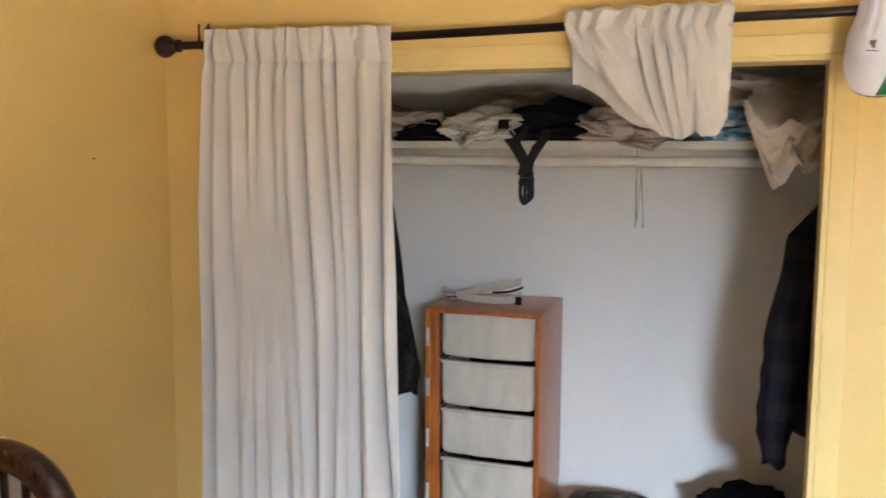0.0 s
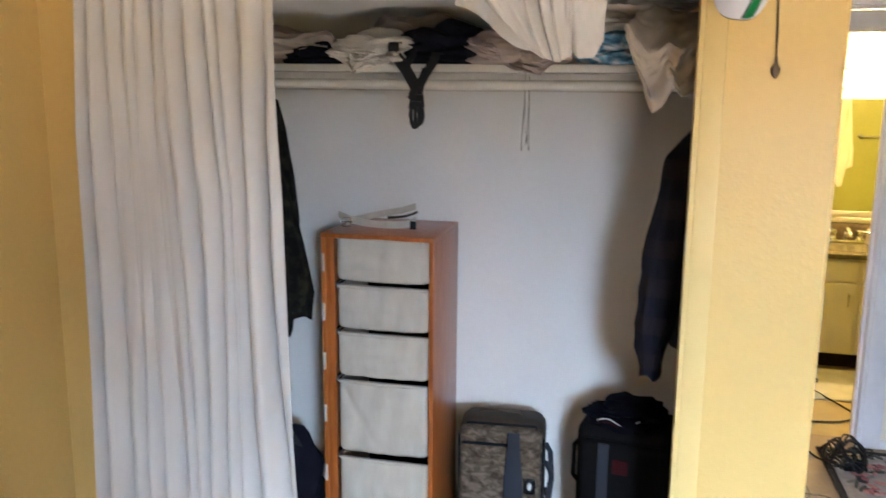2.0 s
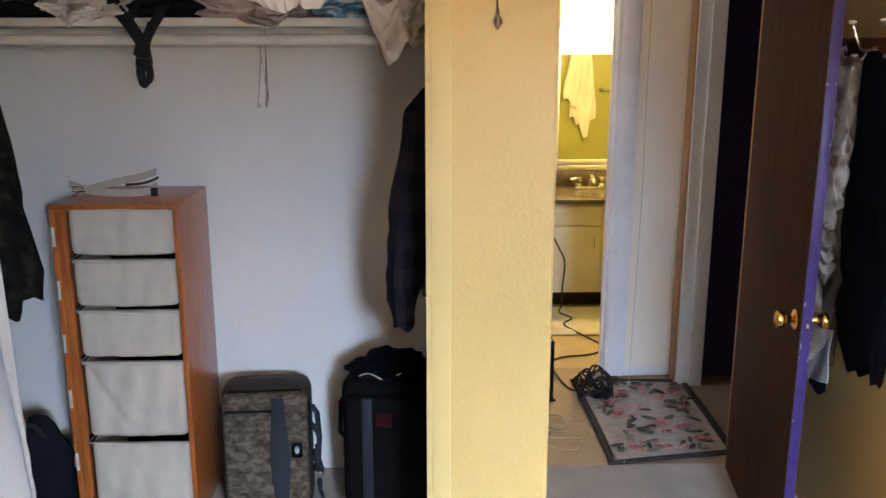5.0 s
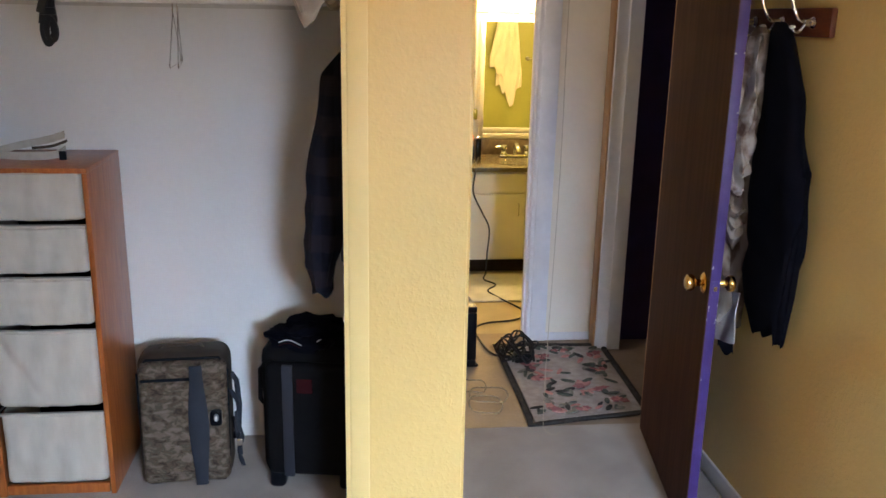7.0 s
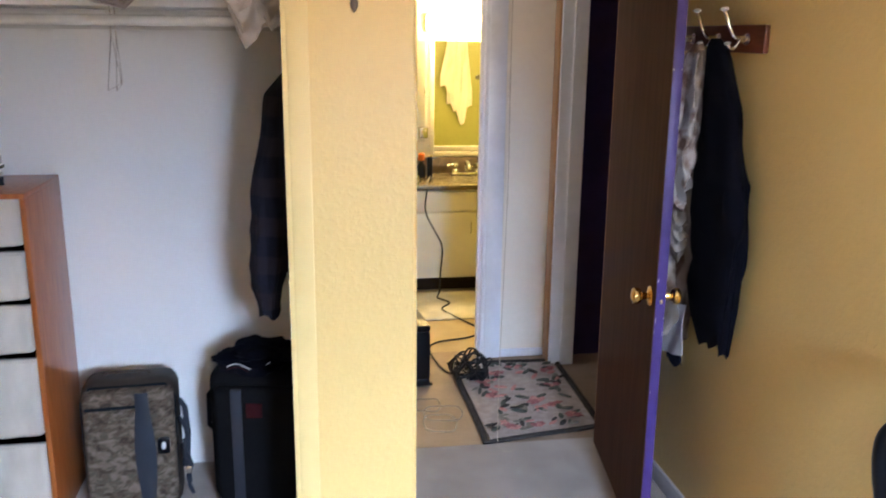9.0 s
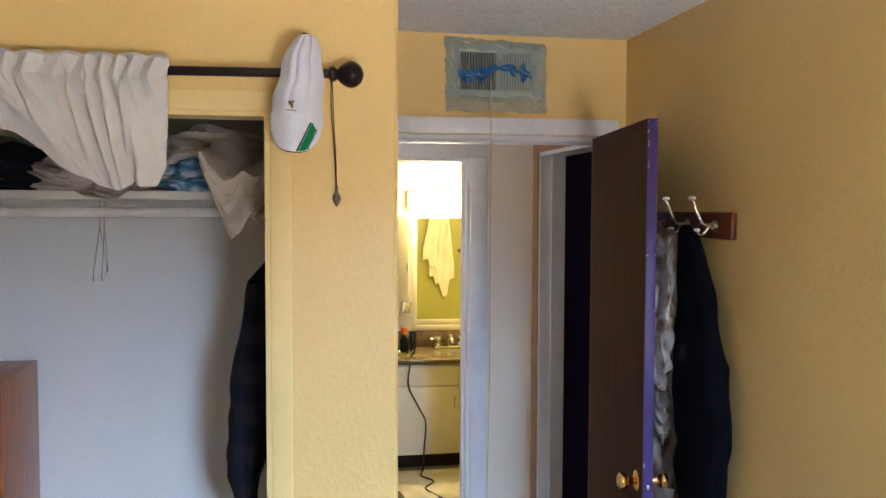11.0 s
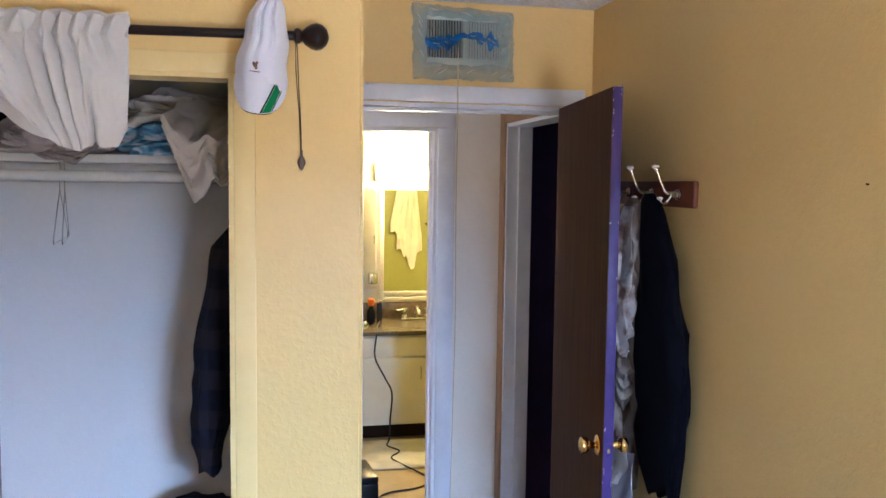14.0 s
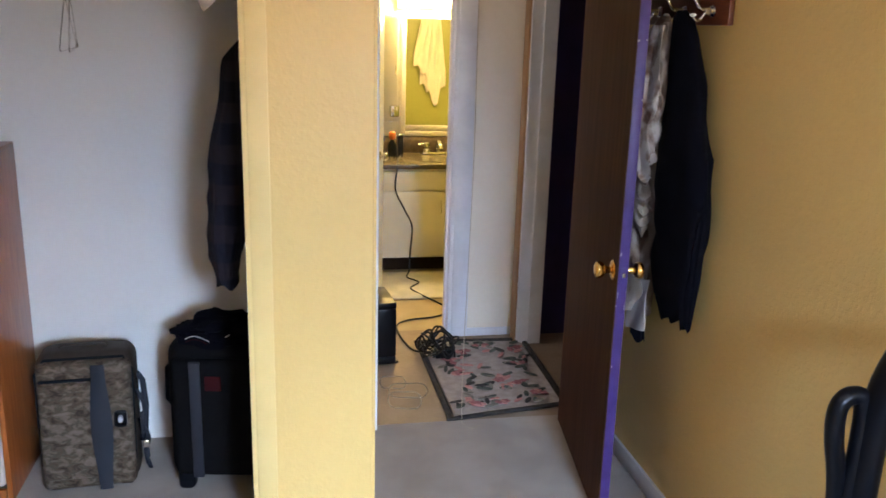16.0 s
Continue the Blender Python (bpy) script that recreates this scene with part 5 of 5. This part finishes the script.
part("body", garment([(0, 1.225, 2.665, 1.70, 0.012, 0.014), (0.05, 1.225, 2.68, 1.655, 0.03, 0.05), (0.3, 1.225, 2.715, 1.38, 0.06, 0.11), (0.7, 1.235, 2.74, 0.95, 0.05, 0.11), (1, 1.245, 2.76, 0.68, 0.04, 0.08)], 3.0, 0.2, 6, 0.22), print_cloth, robe)
part("front_fall", garment([(0, 1.205, 2.64, 1.67, 0.012, 0.03), (0.2, 1.185, 2.645, 1.52, 0.028, 0.06), (0.5, 1.172, 2.65, 1.37, 0.032, 0.075), (0.8, 1.175, 2.645, 1.25, 0.03, 0.07), (0.97, 1.18, 2.645, 1.19, 0.026, 0.06), (1, 1.19, 2.65, 1.175, 0.02, 0.05)], 5.0, 0.34, 6, 0.5), pale_cloth, robe)
part("lapel", garment([(0, 1.215, 2.615, 1.68, 0.010, 0.016), (0.4, 1.20, 2.60, 1.56, 0.018, 0.026), (0.8, 1.195, 2.60, 1.44, 0.020, 0.030), (1, 1.20, 2.61, 1.38, 0.008, 0.014)], 8.0, 0.3, 4, 0.45), print_cloth, robe)
part("hem_fold", garment([(0, 1.20, 2.66, 1.19, 0.010, 0.03), (0.3, 1.195, 2.665, 1.12, 0.022, 0.05), (0.8, 1.20, 2.67, 1.03, 0.022, 0.045), (1, 1.215, 2.68, 0.98, 0.010, 0.02)], 11.0, 0.3, 5, 0.4), print_cloth, robe)
under = thing("dark_garment", "dark garment with a pale lining showing below the robe", "clothes")
part("cloth", garment([(0, 1.27, 2.80, 1.02, 0.012, 0.02), (0.3, 1.268, 2.79, 0.86, 0.025, 0.07), (1, 1.27, 2.755, 0.575, 0.018, 0.055)], 6.0, 0.12, 4), black_cloth, under)
part("lining", sheet(lambda u, v: Vector((1.225 + 0.004 * math.sin(u * 8 + v * 6), 2.755 - 0.15 * u + 0.004 * math.sin(v * 7), 0.80 - 0.185 * v + 0.035 * u)), 10, 12, 0.003), white_cloth, under, "white fabric lining")
for nm, pos, ax in (("nail", (XR, 1.640, 1.750), -1), ("nail", (XLEFT, 2.01, 1.752), 1)):
    bm = lathe(bmesh.new(), [(0.0015, -0.002), (0.0015, 0.004), (0.0028, 0.005), (0.002, 0.0065)], Matrix.Translation(pos) @ Matrix.Rotation(ax * math.pi / 2, 4, "Y"), 10)
    solo("nail", bm, cord_brown, "small dark nail sticking out of the yellow wall", "nail")

# ---------- hall ----------
RC = [Vector((0.696, 3.298)), Vector((1.262, 3.40)), Vector((1.280, 4.225)), Vector((0.690, 4.245))]


def on_rug(u, v, z=0.0):
    p = (RC[0] * (1 - u) + RC[1] * u) * (1 - v) + (RC[3] * (1 - u) + RC[2] * u) * v
    return Vector((p.x, p.y, z + 0.0025 * math.sin(u * 5 + v * 7)))


rug = thing("hooked_rug", "cream hooked rug with pink flowers and dark border", "rug")
part("field", sheet(lambda u, v: on_rug(0.05 + 0.9 * u, 0.035 + 0.93 * v, 0.008), 20, 20, 0.010), rug_ground, rug)
bm = bmesh.new()
tube(bm, [on_rug(*p, 0.007) for p in [(k / 12, 0.012) for k in range(13)] + [(0.985, k / 12) for k in range(1, 12)] + [(1 - k / 12, 0.988) for k in range(13)] + [(0.015, 1 - k / 12) for k in range(1, 12)]], 0.016, 8, closed=True, flat=1.0)
for v in bm.verts:
    v.co.z = max(0.0, 0.007 + (v.co.z - 0.007) * 0.5)
part("border", bm, rug_edge, rug, "dark grey-green woven border")
rnd = random.Random(5)


def blob(u, v, a, lx, ly, z, n=10, wav=0.0):
    bm = bmesh.new()
    c = on_rug(u, v, z)
    ring = []
    for k in range(n):
        t = k * math.tau / n
        r = 1 + wav * math.cos(5 * t)
        p = Vector((math.cos(t) * lx * r, math.sin(t) * ly * r * (1 if not wav else 1), 0))
        p.rotate(Euler((0, 0, a)))
        ring.append(bm.verts.new(c + p))
    top = bm.verts.new(c + Vector((0, 0, 0.003)))
    low = [bm.verts.new(w.co - Vector((0, 0, 0.004))) for w in ring]
    for k in range(n):
        bm.faces.new((ring[k], ring[(k + 1) % n], top))
        bm.faces.new((low[k], low[(k + 1) % n], ring[(k + 1) % n], ring[k]))
    return bm


for u, v in ((0.20, 0.14), (0.47, 0.12), (0.52, 0.38), (0.24, 0.50), (0.22, 0.66), (0.70, 0.30), (0.78, 0.56), (0.55, 0.86), (0.36, 0.76), (0.84, 0.80), (0.82, 0.16)):
    for k in range(3):
        part("flower", blob(u + rnd.uniform(-0.05, 0.05), v + rnd.uniform(-0.03, 0.03), rnd.uniform(0, 6), rnd.uniform(0.014, 0.030), rnd.uniform(0.011, 0.022), 0.0205 + 0.001 * k, 15, 0.28), rug_pink if k else rug_rose, rug)
for k in range(96):
    u, v = rnd.uniform(0.10, 0.91), rnd.uniform(0.06, 0.94)
    part("leaf", blob(u, v, rnd.uniform(0, 6), rnd.uniform(0.022, 0.042), rnd.uniform(0.008, 0.015), 0.0195), (rug_green, rug_edge, rug_sage, rug_green, rug_rose)[k % 5], rug)

fan = thing("box_fan", "small black box fan standing on the hall floor", "fan")
fm = Matrix.Translation((0.482, 4.08, 0)) @ Matrix.Rotation(radians(6), 4, "Z") @ Matrix.Diagonal((0.9, 0.85, 1.0, 1))
bm = bmesh.new()
for a, b in (((-0.055, -0.16, 0.012), (0.055, 0.16, 0.045)), ((-0.055, -0.16, 0.295), (0.055, 0.16, 0.328)), ((-0.055, -0.16, 0.045), (0.055, -0.128, 0.295)), ((-0.055, 0.128, 0.045), (0.055, 0.16, 0.295))):
    bx(bm, a, b, 0.008, 2, fm)
part("housing", bm, black_plastic, fan)
for k in range(9):
    y = -0.112 + k * 0.028
    part("grille_bar", tube(bmesh.new(), [fm @ Vector((0.05, y, 0.045)), fm @ Vector((0.05, y, 0.295))], 0.003, 6), black_plastic, fan)
part("motor", lathe(bmesh.new(), [(0.05, -0.03), (0.05, 0.02), (0.03, 0.035), (0.005, 0.038)], fm @ Matrix.Translation((0, 0, 0.17)) @ Matrix.Rotation(math.pi / 2, 4, "Y"), 18), black_plastic, fan)
part("back_panel", bx(bmesh.new(), (-0.05, -0.128, 0.045), (-0.045, 0.128, 0.295), 0, m=fm), black_plastic, fan)
for k in (-1, 1):
    part("foot", bx(bmesh.new(), (-0.075, k * 0.12 - 0.015, 0.0), (0.075, k * 0.12 + 0.015, 0.012), 0.004, 2, fm), black_plastic, fan)

coil = thing("cable_coil", "tangled black power cable heaped by the rug corner", "cable")
pts = []
for k in range(60):
    a = k * 0.62
    r = 0.085 + 0.035 * math.sin(k * 1.7)
    pts.append((0.765 + r * 0.85 * math.cos(a) + 0.015 * math.sin(k * 0.9), 4.02 + 0.8 * r * math.sin(a), 0.022 + 0.13 * abs(math.sin(k * 0.77)) ** 1.5 * (0.6 + 0.4 * math.sin(k * 0.31)) + 0.0004 * k))
part("cord", tube(bmesh.new(), smooth_path(pts, 5), 0.0052, 6), cord_black, coil)
for cx, rr, lean in ((0.775, 0.078, 0.02), (0.755, 0.062, -0.03), (0.80, 0.055, 0.04), (0.74, 0.048, 0.01)):
    part("arc", tube(bmesh.new(), [(cx + rr * math.cos(k * math.pi / 16), 4.0 + lean * math.sin(k * math.pi / 16), 0.008 + 1.75 * rr * math.sin(k * math.pi / 16)) for k in range(17)], 0.0055, 6), cord_black, coil)
part("adapter", boxes(((0.745, 3.955, 0.019), (0.83, 4.015, 0.066)), bevel=0.007), black_plastic, coil, "black plastic power brick")
cable = thing("power_cable", "black cable running from the vanity to the hall floor", "cable")
part("cord", tube(bmesh.new(), smooth_path([(0.80, 5.78, 0.775), (0.76, 5.62, 0.765), (0.745, 5.535, 0.72), (0.735, 5.53, 0.58), (0.80, 5.53, 0.44), (0.85, 5.53, 0.33), (0.84, 5.525, 0.16), (0.83, 5.50, 0.03), (0.80, 5.38, 0.02), (0.86, 5.26, 0.02), (0.79, 5.14, 0.02), (0.84, 5.02, 0.012), (0.93, 4.88, 0.0), (0.97, 4.74, 0.0), (0.86, 4.64, 0.0), (0.70, 4.60, 0.0), (0.62, 4.50, 0.004), (0.62, 4.30, 0.006), (0.66, 4.12, 0.006), (0.74, 4.05, 0.02)], 7), 0.0055, 6), cord_black, cable)
hose = thing("clear_tubing", "loose loops of clear plastic tubing on the hall floor", "tubing")
for cx, cy, rx, ry in ((0.53, 3.52, 0.075, 0.10), (0.56, 3.62, 0.09, 0.09), (0.50, 3.72, 0.06, 0.08)):
    part("loop", tube(bmesh.new(), [(cx + rx * math.cos(k * math.tau / 28), cy + ry * math.sin(k * math.tau / 28), 0.004 + 0.006 * (1 + math.sin(k * 0.7))) for k in range(28)], 0.0035, 6, closed=True), tubing, hose)

# ---------- bathroom ----------
VF = 5.56
vanity = thing("vanity_cabinet", "white painted bathroom vanity with a dark toe kick", "vanity")
part("body", boxes(((0.125, VF + 0.02, 0.10), (2.0, BY - 0.004, 0.715))), vanity_white, vanity)
# shade of the recess is painted into the toe kick's colour
part("toe_kick", boxes(((0.125, VF + 0.075, 0.0), (2.0, VF + 0.09, 0.10))), dark_gap, vanity, "recessed toe kick, black for its shade")
for xa, xb in ((0.14, 0.60), (0.61, 1.09), (1.12, 1.55), (1.56, 1.99)):
    leaf = part("door", boxes(((xa, VF, 0.115), (xb, VF + 0.019, 0.56)), bevel=0.004), vanity_white, vanity)
    part("drawer_front", boxes(((xa, VF, 0.575), (xb, VF + 0.019, 0.70)), bevel=0.004), vanity_white, vanity)
    part("handle", tube(bmesh.new(), [(xb - 0.04, VF, 0.50), (xb - 0.04, VF - 0.02, 0.49), (xb - 0.04, VF - 0.02, 0.42), (xb - 0.04, VF, 0.41)], 0.004, 6), chrome, leaf)
top = thing("vanity_counter", "speckled brown bathroom counter with a sink", "counter")
part("slab", boxes(((0.122, VF - 0.02, 0.716), (2.0, BY - 0.004, 0.748)), bevel=0.004), counter_mat, top)
part("backsplash", boxes(((0.122, BY - 0.022, 0.749), (2.0, BY - 0.004, 0.865)), bevel=0.002), mat("brown_stone_backsplash", (0.16, 0.12, 0.08), (0.10, 0.075, 0.05), scale=25, rough=0.3), top, "dark brown backsplash")
part("basin", lathe(bmesh.new(), [(0.20, 0.0), (0.203, 0.003), (0.19, 0.004), (0.175, 0.003), (0.12, 0.002), (0.02, 0.001)], Matrix.Translation((1.10, 5.78, 0.748)) @ Matrix.Diagonal((1.1, 0.8, 1, 1)), 28), counter_mat, top, "speckled moulded sink basin")
tap = thing("faucet", "chrome bathroom faucet with two lever handles", "faucet")
part("base", boxes(((0.975, 5.935, 0.748), (1.205, 5.995, 0.772)), bevel=0.009), chrome, tap)
for k in (-1, 1):
    xx = 1.09 + k * 0.082
    part("handle", lathe(bmesh.new(), [(0.030, 0.0), (0.027, 0.012), (0.017, 0.022), (0.019, 0.036), (0.027, 0.044), (0.026, 0.060), (0.008, 0.068)], Matrix.Translation((xx, 5.965, 0.772)), 18), chrome, tap)
    part("lever", tube(bmesh.new(), smooth_path([(xx, 5.965, 0.822), (xx + k * 0.03, 5.95, 0.826), (xx + k * 0.065, 5.935, 0.822)], 4), [0.011] * 5 + [0.009] * 4, 10), chrome, tap)
part("spout", tube(bmesh.new(), smooth_path([(1.09, 5.97, 0.772), (1.09, 5.965, 0.825), (1.09, 5.92, 0.845), (1.09, 5.86, 0.825), (1.09, 5.845, 0.805)], 4), 0.016, 12), chrome, tap)
solo("soap_bottle", lathe(bmesh.new(), [(0.026, 0), (0.028, 0.01), (0.027, 0.09), (0.012, 0.105), (0.011, 0.12), (0.004, 0.125), (0.004, 0.15)], Matrix.Translation((1.245, 5.98, 0.748)), 16), towel_mat, "cream plastic soap bottle on the counter", "bottle")
glass = thing("wall_mirror", "large frameless bathroom mirror with pale edge trim", "mirror")
part("glass", boxes(((0.87, BY - 0.012, 0.945), (1.95, BY - 0.004, 1.685))), mirror_mat, glass)
part("trim", boxes(((0.835, BY - 0.02, 0.88), (0.87, BY - 0.004, 1.72)), ((0.87, BY - 0.024, 0.868), (1.95, BY - 0.004, 0.903)), ((0.87, BY - 0.019, 0.908), (1.95, BY - 0.004, 0.945)), bevel=0.003), vanity_white, glass, "pale painted mirror trim")
bath_lamp = thing("vanity_light", "lit globe light bar above the bathroom mirror", "wall lamp")
part("bar", boxes(((0.80, BY - 0.04, 1.75), (1.85, BY - 0.004, 1.87)), bevel=0.006), vanity_white, bath_lamp)
for k in range(5):
    gx = 0.90 + k * 0.21
    bm = bmesh.new()
    bmesh.ops.create_icosphere(bm, subdivisions=3, radius=0.062, matrix=Matrix.Translation((gx, BY - 0.105, 1.81)))
    part("globe", bm, bulb, bath_lamp, "glowing frosted globe")
    part("socket", lathe(bmesh.new(), [(0.03, 0), (0.03, 0.02), (0.02, 0.024)], Matrix.Translation((gx, BY - 0.04, 1.81)) @ Matrix.Rotation(math.pi / 2, 4, "X"), 14), chrome, bath_lamp)
cabinet = thing("medicine_cabinet", "white side cabinet beside the bathroom mirror", "cabinet")
part("body", boxes(((0.60, BY - 0.12, 0.98), (0.80, BY - 0.004, 1.70)), bevel=0.004), vanity_white, cabinet)
part("door", boxes(((0.605, BY - 0.138, 0.99), (0.795, BY - 0.121, 1.69)), bevel=0.004), vanity_white, cabinet)
part("handle", tube(bmesh.new(), [(0.78, BY - 0.14, 1.30), (0.78, BY - 0.155, 1.31), (0.78, BY - 0.155, 1.36), (0.78, BY - 0.14, 1.37)], 0.004, 6), chrome, cabinet)
dispenser = solo("paper_cup_holder", boxes(((0.735, BY - 0.06, 1.02), (0.80, BY - 0.122, 1.10)), bevel=0.01), chrome, "shiny chrome holder fixed beside the mirror", "holder")
dispenser.location.y = -0.09
spray = thing("spray_bottle", "spray bottle with an orange top on the counter", "bottle")
part("bottle", lathe(bmesh.new(), [(0.03, 0), (0.034, 0.01), (0.032, 0.08), (0.014, 0.11), (0.012, 0.12)], Matrix.Translation((0.755, 5.90, 0.748)), 14), black_plastic, spray)
part("top", lathe(bmesh.new(), [(0.016, 0), (0.024, 0.012), (0.024, 0.045), (0.012, 0.055)], Matrix.Translation((0.755, 5.90, 0.868)), 12), orange_pl, spray, "orange plastic spray top")
clip = thing("hair_clipper", "black hair clipper standing on the bathroom counter", "clipper")
part("body", boxes(((0.785, 5.82, 0.748), (0.825, 5.86, 0.90)), bevel=0.01), black_plastic, clip)
part("blade", boxes(((0.79, 5.825, 0.90), (0.82, 5.855, 0.915)), bevel=0.002), chrome, clip)
solo("bath_mat", sheet(lambda u, v: Vector((0.30 + 1.25 * u + 0.008 * nz3(v * 30, 1, 1), 4.985 + 0.56 * v + 0.008 * nz3(u * 40, 2, 1), 0.004 + 0.012 * min(1, min(u, 1 - u, v, 1 - v) * 20))), 50, 24, 0.008), fuzzy_white, "white shaggy bath mat before the vanity", "bath mat")
tw = thing("hand_towel", "cream towel hanging on the bathroom wall", "towel")


def towel_fn(u, v, back=0.0):
    zb = lerp([(0, 1.12), (0.15, 1.13), (0.28, 1.05), (0.36, 1.07), (0.58, 0.935), (0.70, 0.95), (0.82, 1.09), (1.0, 1.11)], u)[0] + 0.16 * back
    z = 1.70 - v * (1.70 - zb) - 0.012 * math.sin(u * math.pi) * (1 - v)
    w = 0.125 + 0.105 * min(1, v * 1.3)
    y = 4.478 + 0.016 * back + 0.022 * abs(math.sin(u * 8 + v * 2.2)) * min(1, v * 3 + 0.25) + 0.012 * nz3(u * 5, v * 4, 3 + back)
    return Vector((1.335 + (u - 0.5) * w * (1 + 0.25 * back) - 0.035 * back, y, z))


part("cloth", sheet(towel_fn, 60, 40, 0.006), towel_mat, tw)
part("fold", sheet(lambda u, v: towel_fn(u * 0.45, v, 1.0), 30, 40, 0.006), towel_mat, tw, "shorter folded-over layer")
part("hook", tube(bmesh.new(), smooth_path([(1.33, 4.44, 1.69), (1.33, 4.47, 1.685), (1.33, 4.49, 1.70)], 4), 0.005, 8), chrome, tw)
bar = thing("towel_bar", "chrome towel bar on the olive bathroom wall", "towel bar")
part("bar", tube(bmesh.new(), [(1.50, 4.495, 1.36), (2.0, 4.495, 1.36)], 0.008, 10), chrome, bar)
for px in (1.51, 1.99):
    part("post", lathe(bmesh.new(), [(0.022, 0), (0.020, 0.008), (0.010, 0.014), (0.010, 0.055)], Matrix.Translation((px, 4.44, 1.36)) @ Matrix.Rotation(-math.pi / 2, 4, "X"), 14), chrome, bar)

bd = tagged(new("door_2"), "white bathroom door standing half open", kind="structure")
ha, hb = Vector((BL + 0.014, HB + 0.10)), Vector((0.575, 4.995))
e = (hb - ha).normalized()
bdm = Matrix(((e.x, -e.y, 0, ha.x), (e.y, e.x, 0, ha.y), (0, 0, 1, 0), (0, 0, 0, 1)))
part("slab", local(boxes(((0.0, -0.0175, 0.012), ((hb - ha).length, 0.0175, 1.995)), bevel=0.002), bdm), white_gloss, bd)
for side in (-1, 1):
    part("knob", lathe(bmesh.new(), [(0.028, 0.0), (0.026, 0.006), (0.010, 0.010), (0.010, 0.026), (0.022, 0.034), (0.025, 0.044), (0.018, 0.054), (0.002, 0.056)], bdm @ Matrix.Translation(((hb - ha).length - 0.06, side * 0.0175, 0.90)) @ Matrix.Rotation(-side * math.pi / 2, 4, "X"), 18), nickel, bd, "nickel door knob")

# ---------- chairs at the edges of the room ----------
chair = thing("office_chair", "black plastic armchair standing against the yellow wall", "chair")
part("seat", boxes(((0.86, 0.75, 0.44), (1.27, 1.22, 0.50)), bevel=0.025), black_cloth, chair)
part("arm_loop", tube(bmesh.new(), smooth_path([(1.150, 1.435, 0.44), (1.146, 1.44, 0.717), (1.122, 1.44, 0.849), (1.117, 1.44, 0.905), (1.125, 1.44, 0.936), (1.147, 1.44, 0.949), (1.170, 1.435, 0.940), (1.172, 1.43, 0.87), (1.166, 1.43, 0.76), (1.160, 1.43, 0.66)], 6), 0.0195, 12), black_plastic, chair)
part("backrest", tube(bmesh.new(), smooth_path([(1.186, 1.415, 0.46), (1.188, 1.42, 0.73), (1.191, 1.42, 0.87), (1.196, 1.42, 0.94), (1.212, 1.42, 1.0), (1.240, 1.42, 1.06)], 6), 0.035, 14, flat=0.8), black_plastic, chair, "curved glossy black back post")
part("back_rail", tube(bmesh.new(), smooth_path([(1.242, 1.42, 1.05), (1.262, 1.30, 1.085), (1.265, 1.10, 1.08), (1.262, 0.95, 1.04), (1.24, 0.94, 0.80), (1.22, 0.94, 0.48)], 6), 0.020, 10), black_plastic, chair)
for px, py in ((0.88, 0.78), (0.88, 1.19), (1.25, 0.78)):
    part("leg", tube(bmesh.new(), [(px, py, 0.0), (px, py, 0.45)], 0.016, 10), black_plastic, chair)
part("leg", tube(bmesh.new(), smooth_path([(1.145, 1.43, 0.0), (1.15, 1.43, 0.30), (1.15, 1.43, 0.52)], 4), 0.016, 10), black_plastic, chair)
part("side_rail", tube(bmesh.new(), [(0.88, 1.19, 0.43), (1.15, 1.43, 0.46)], 0.014, 8), black_plastic, chair)

wchair = thing("bow_back_chair", "dark mahogany bow-back chair with a white cushion", "chair")
cm = Matrix.Translation((-1.75, 1.32, 0)) @ Matrix.Rotation(radians(184), 4, "Z")
arch = [cm @ Vector((0.152 * math.cos(a), 0.0, 0.978 + 0.152 * math.sin(a))) for a in [math.pi * k / 24 for k in range(25)]]
part("bow", tube(bmesh.new(), [cm @ Vector((0.17, -0.02, 0.45))] + arch + [cm @ Vector((-0.17, -0.02, 0.45))], 0.034, 12), wood_dark, wchair)
for k in range(-2, 3):
    part("spindle", tube(bmesh.new(), [cm @ Vector((k * 0.05, -0.01, 0.46)), cm @ Vector((k * 0.056, 0, 0.978 + 0.152 * math.sqrt(1 - (k * 0.056 / 0.152) ** 2)))], 0.009, 8), wood_dark, wchair)
part("seat", local(boxes(((-0.21, -0.42, 0.42), (0.21, 0.05, 0.46)), bevel=0.015), cm), wood_dark, wchair)
for px, py in ((-0.18, -0.36), (0.18, -0.36), (-0.18, 0.0), (0.18, 0.0)):
    part("leg", tube(bmesh.new(), [cm @ Vector((px * 1.12, py * 1.05, 0)), cm @ Vector((px, py, 0.43))], 0.018, 8), wood_dark, wchair)
cush = solo("white_cushion", heap(bmesh.new(), (0, 0, 0), (0.115, 0.06, 0.61), 30.0, 0.15, 3), white_cloth, "white cushion propped against the chair back", "cushion")
cush.matrix_world = cm @ Matrix.Translation((0.11, -0.12, 0.46))
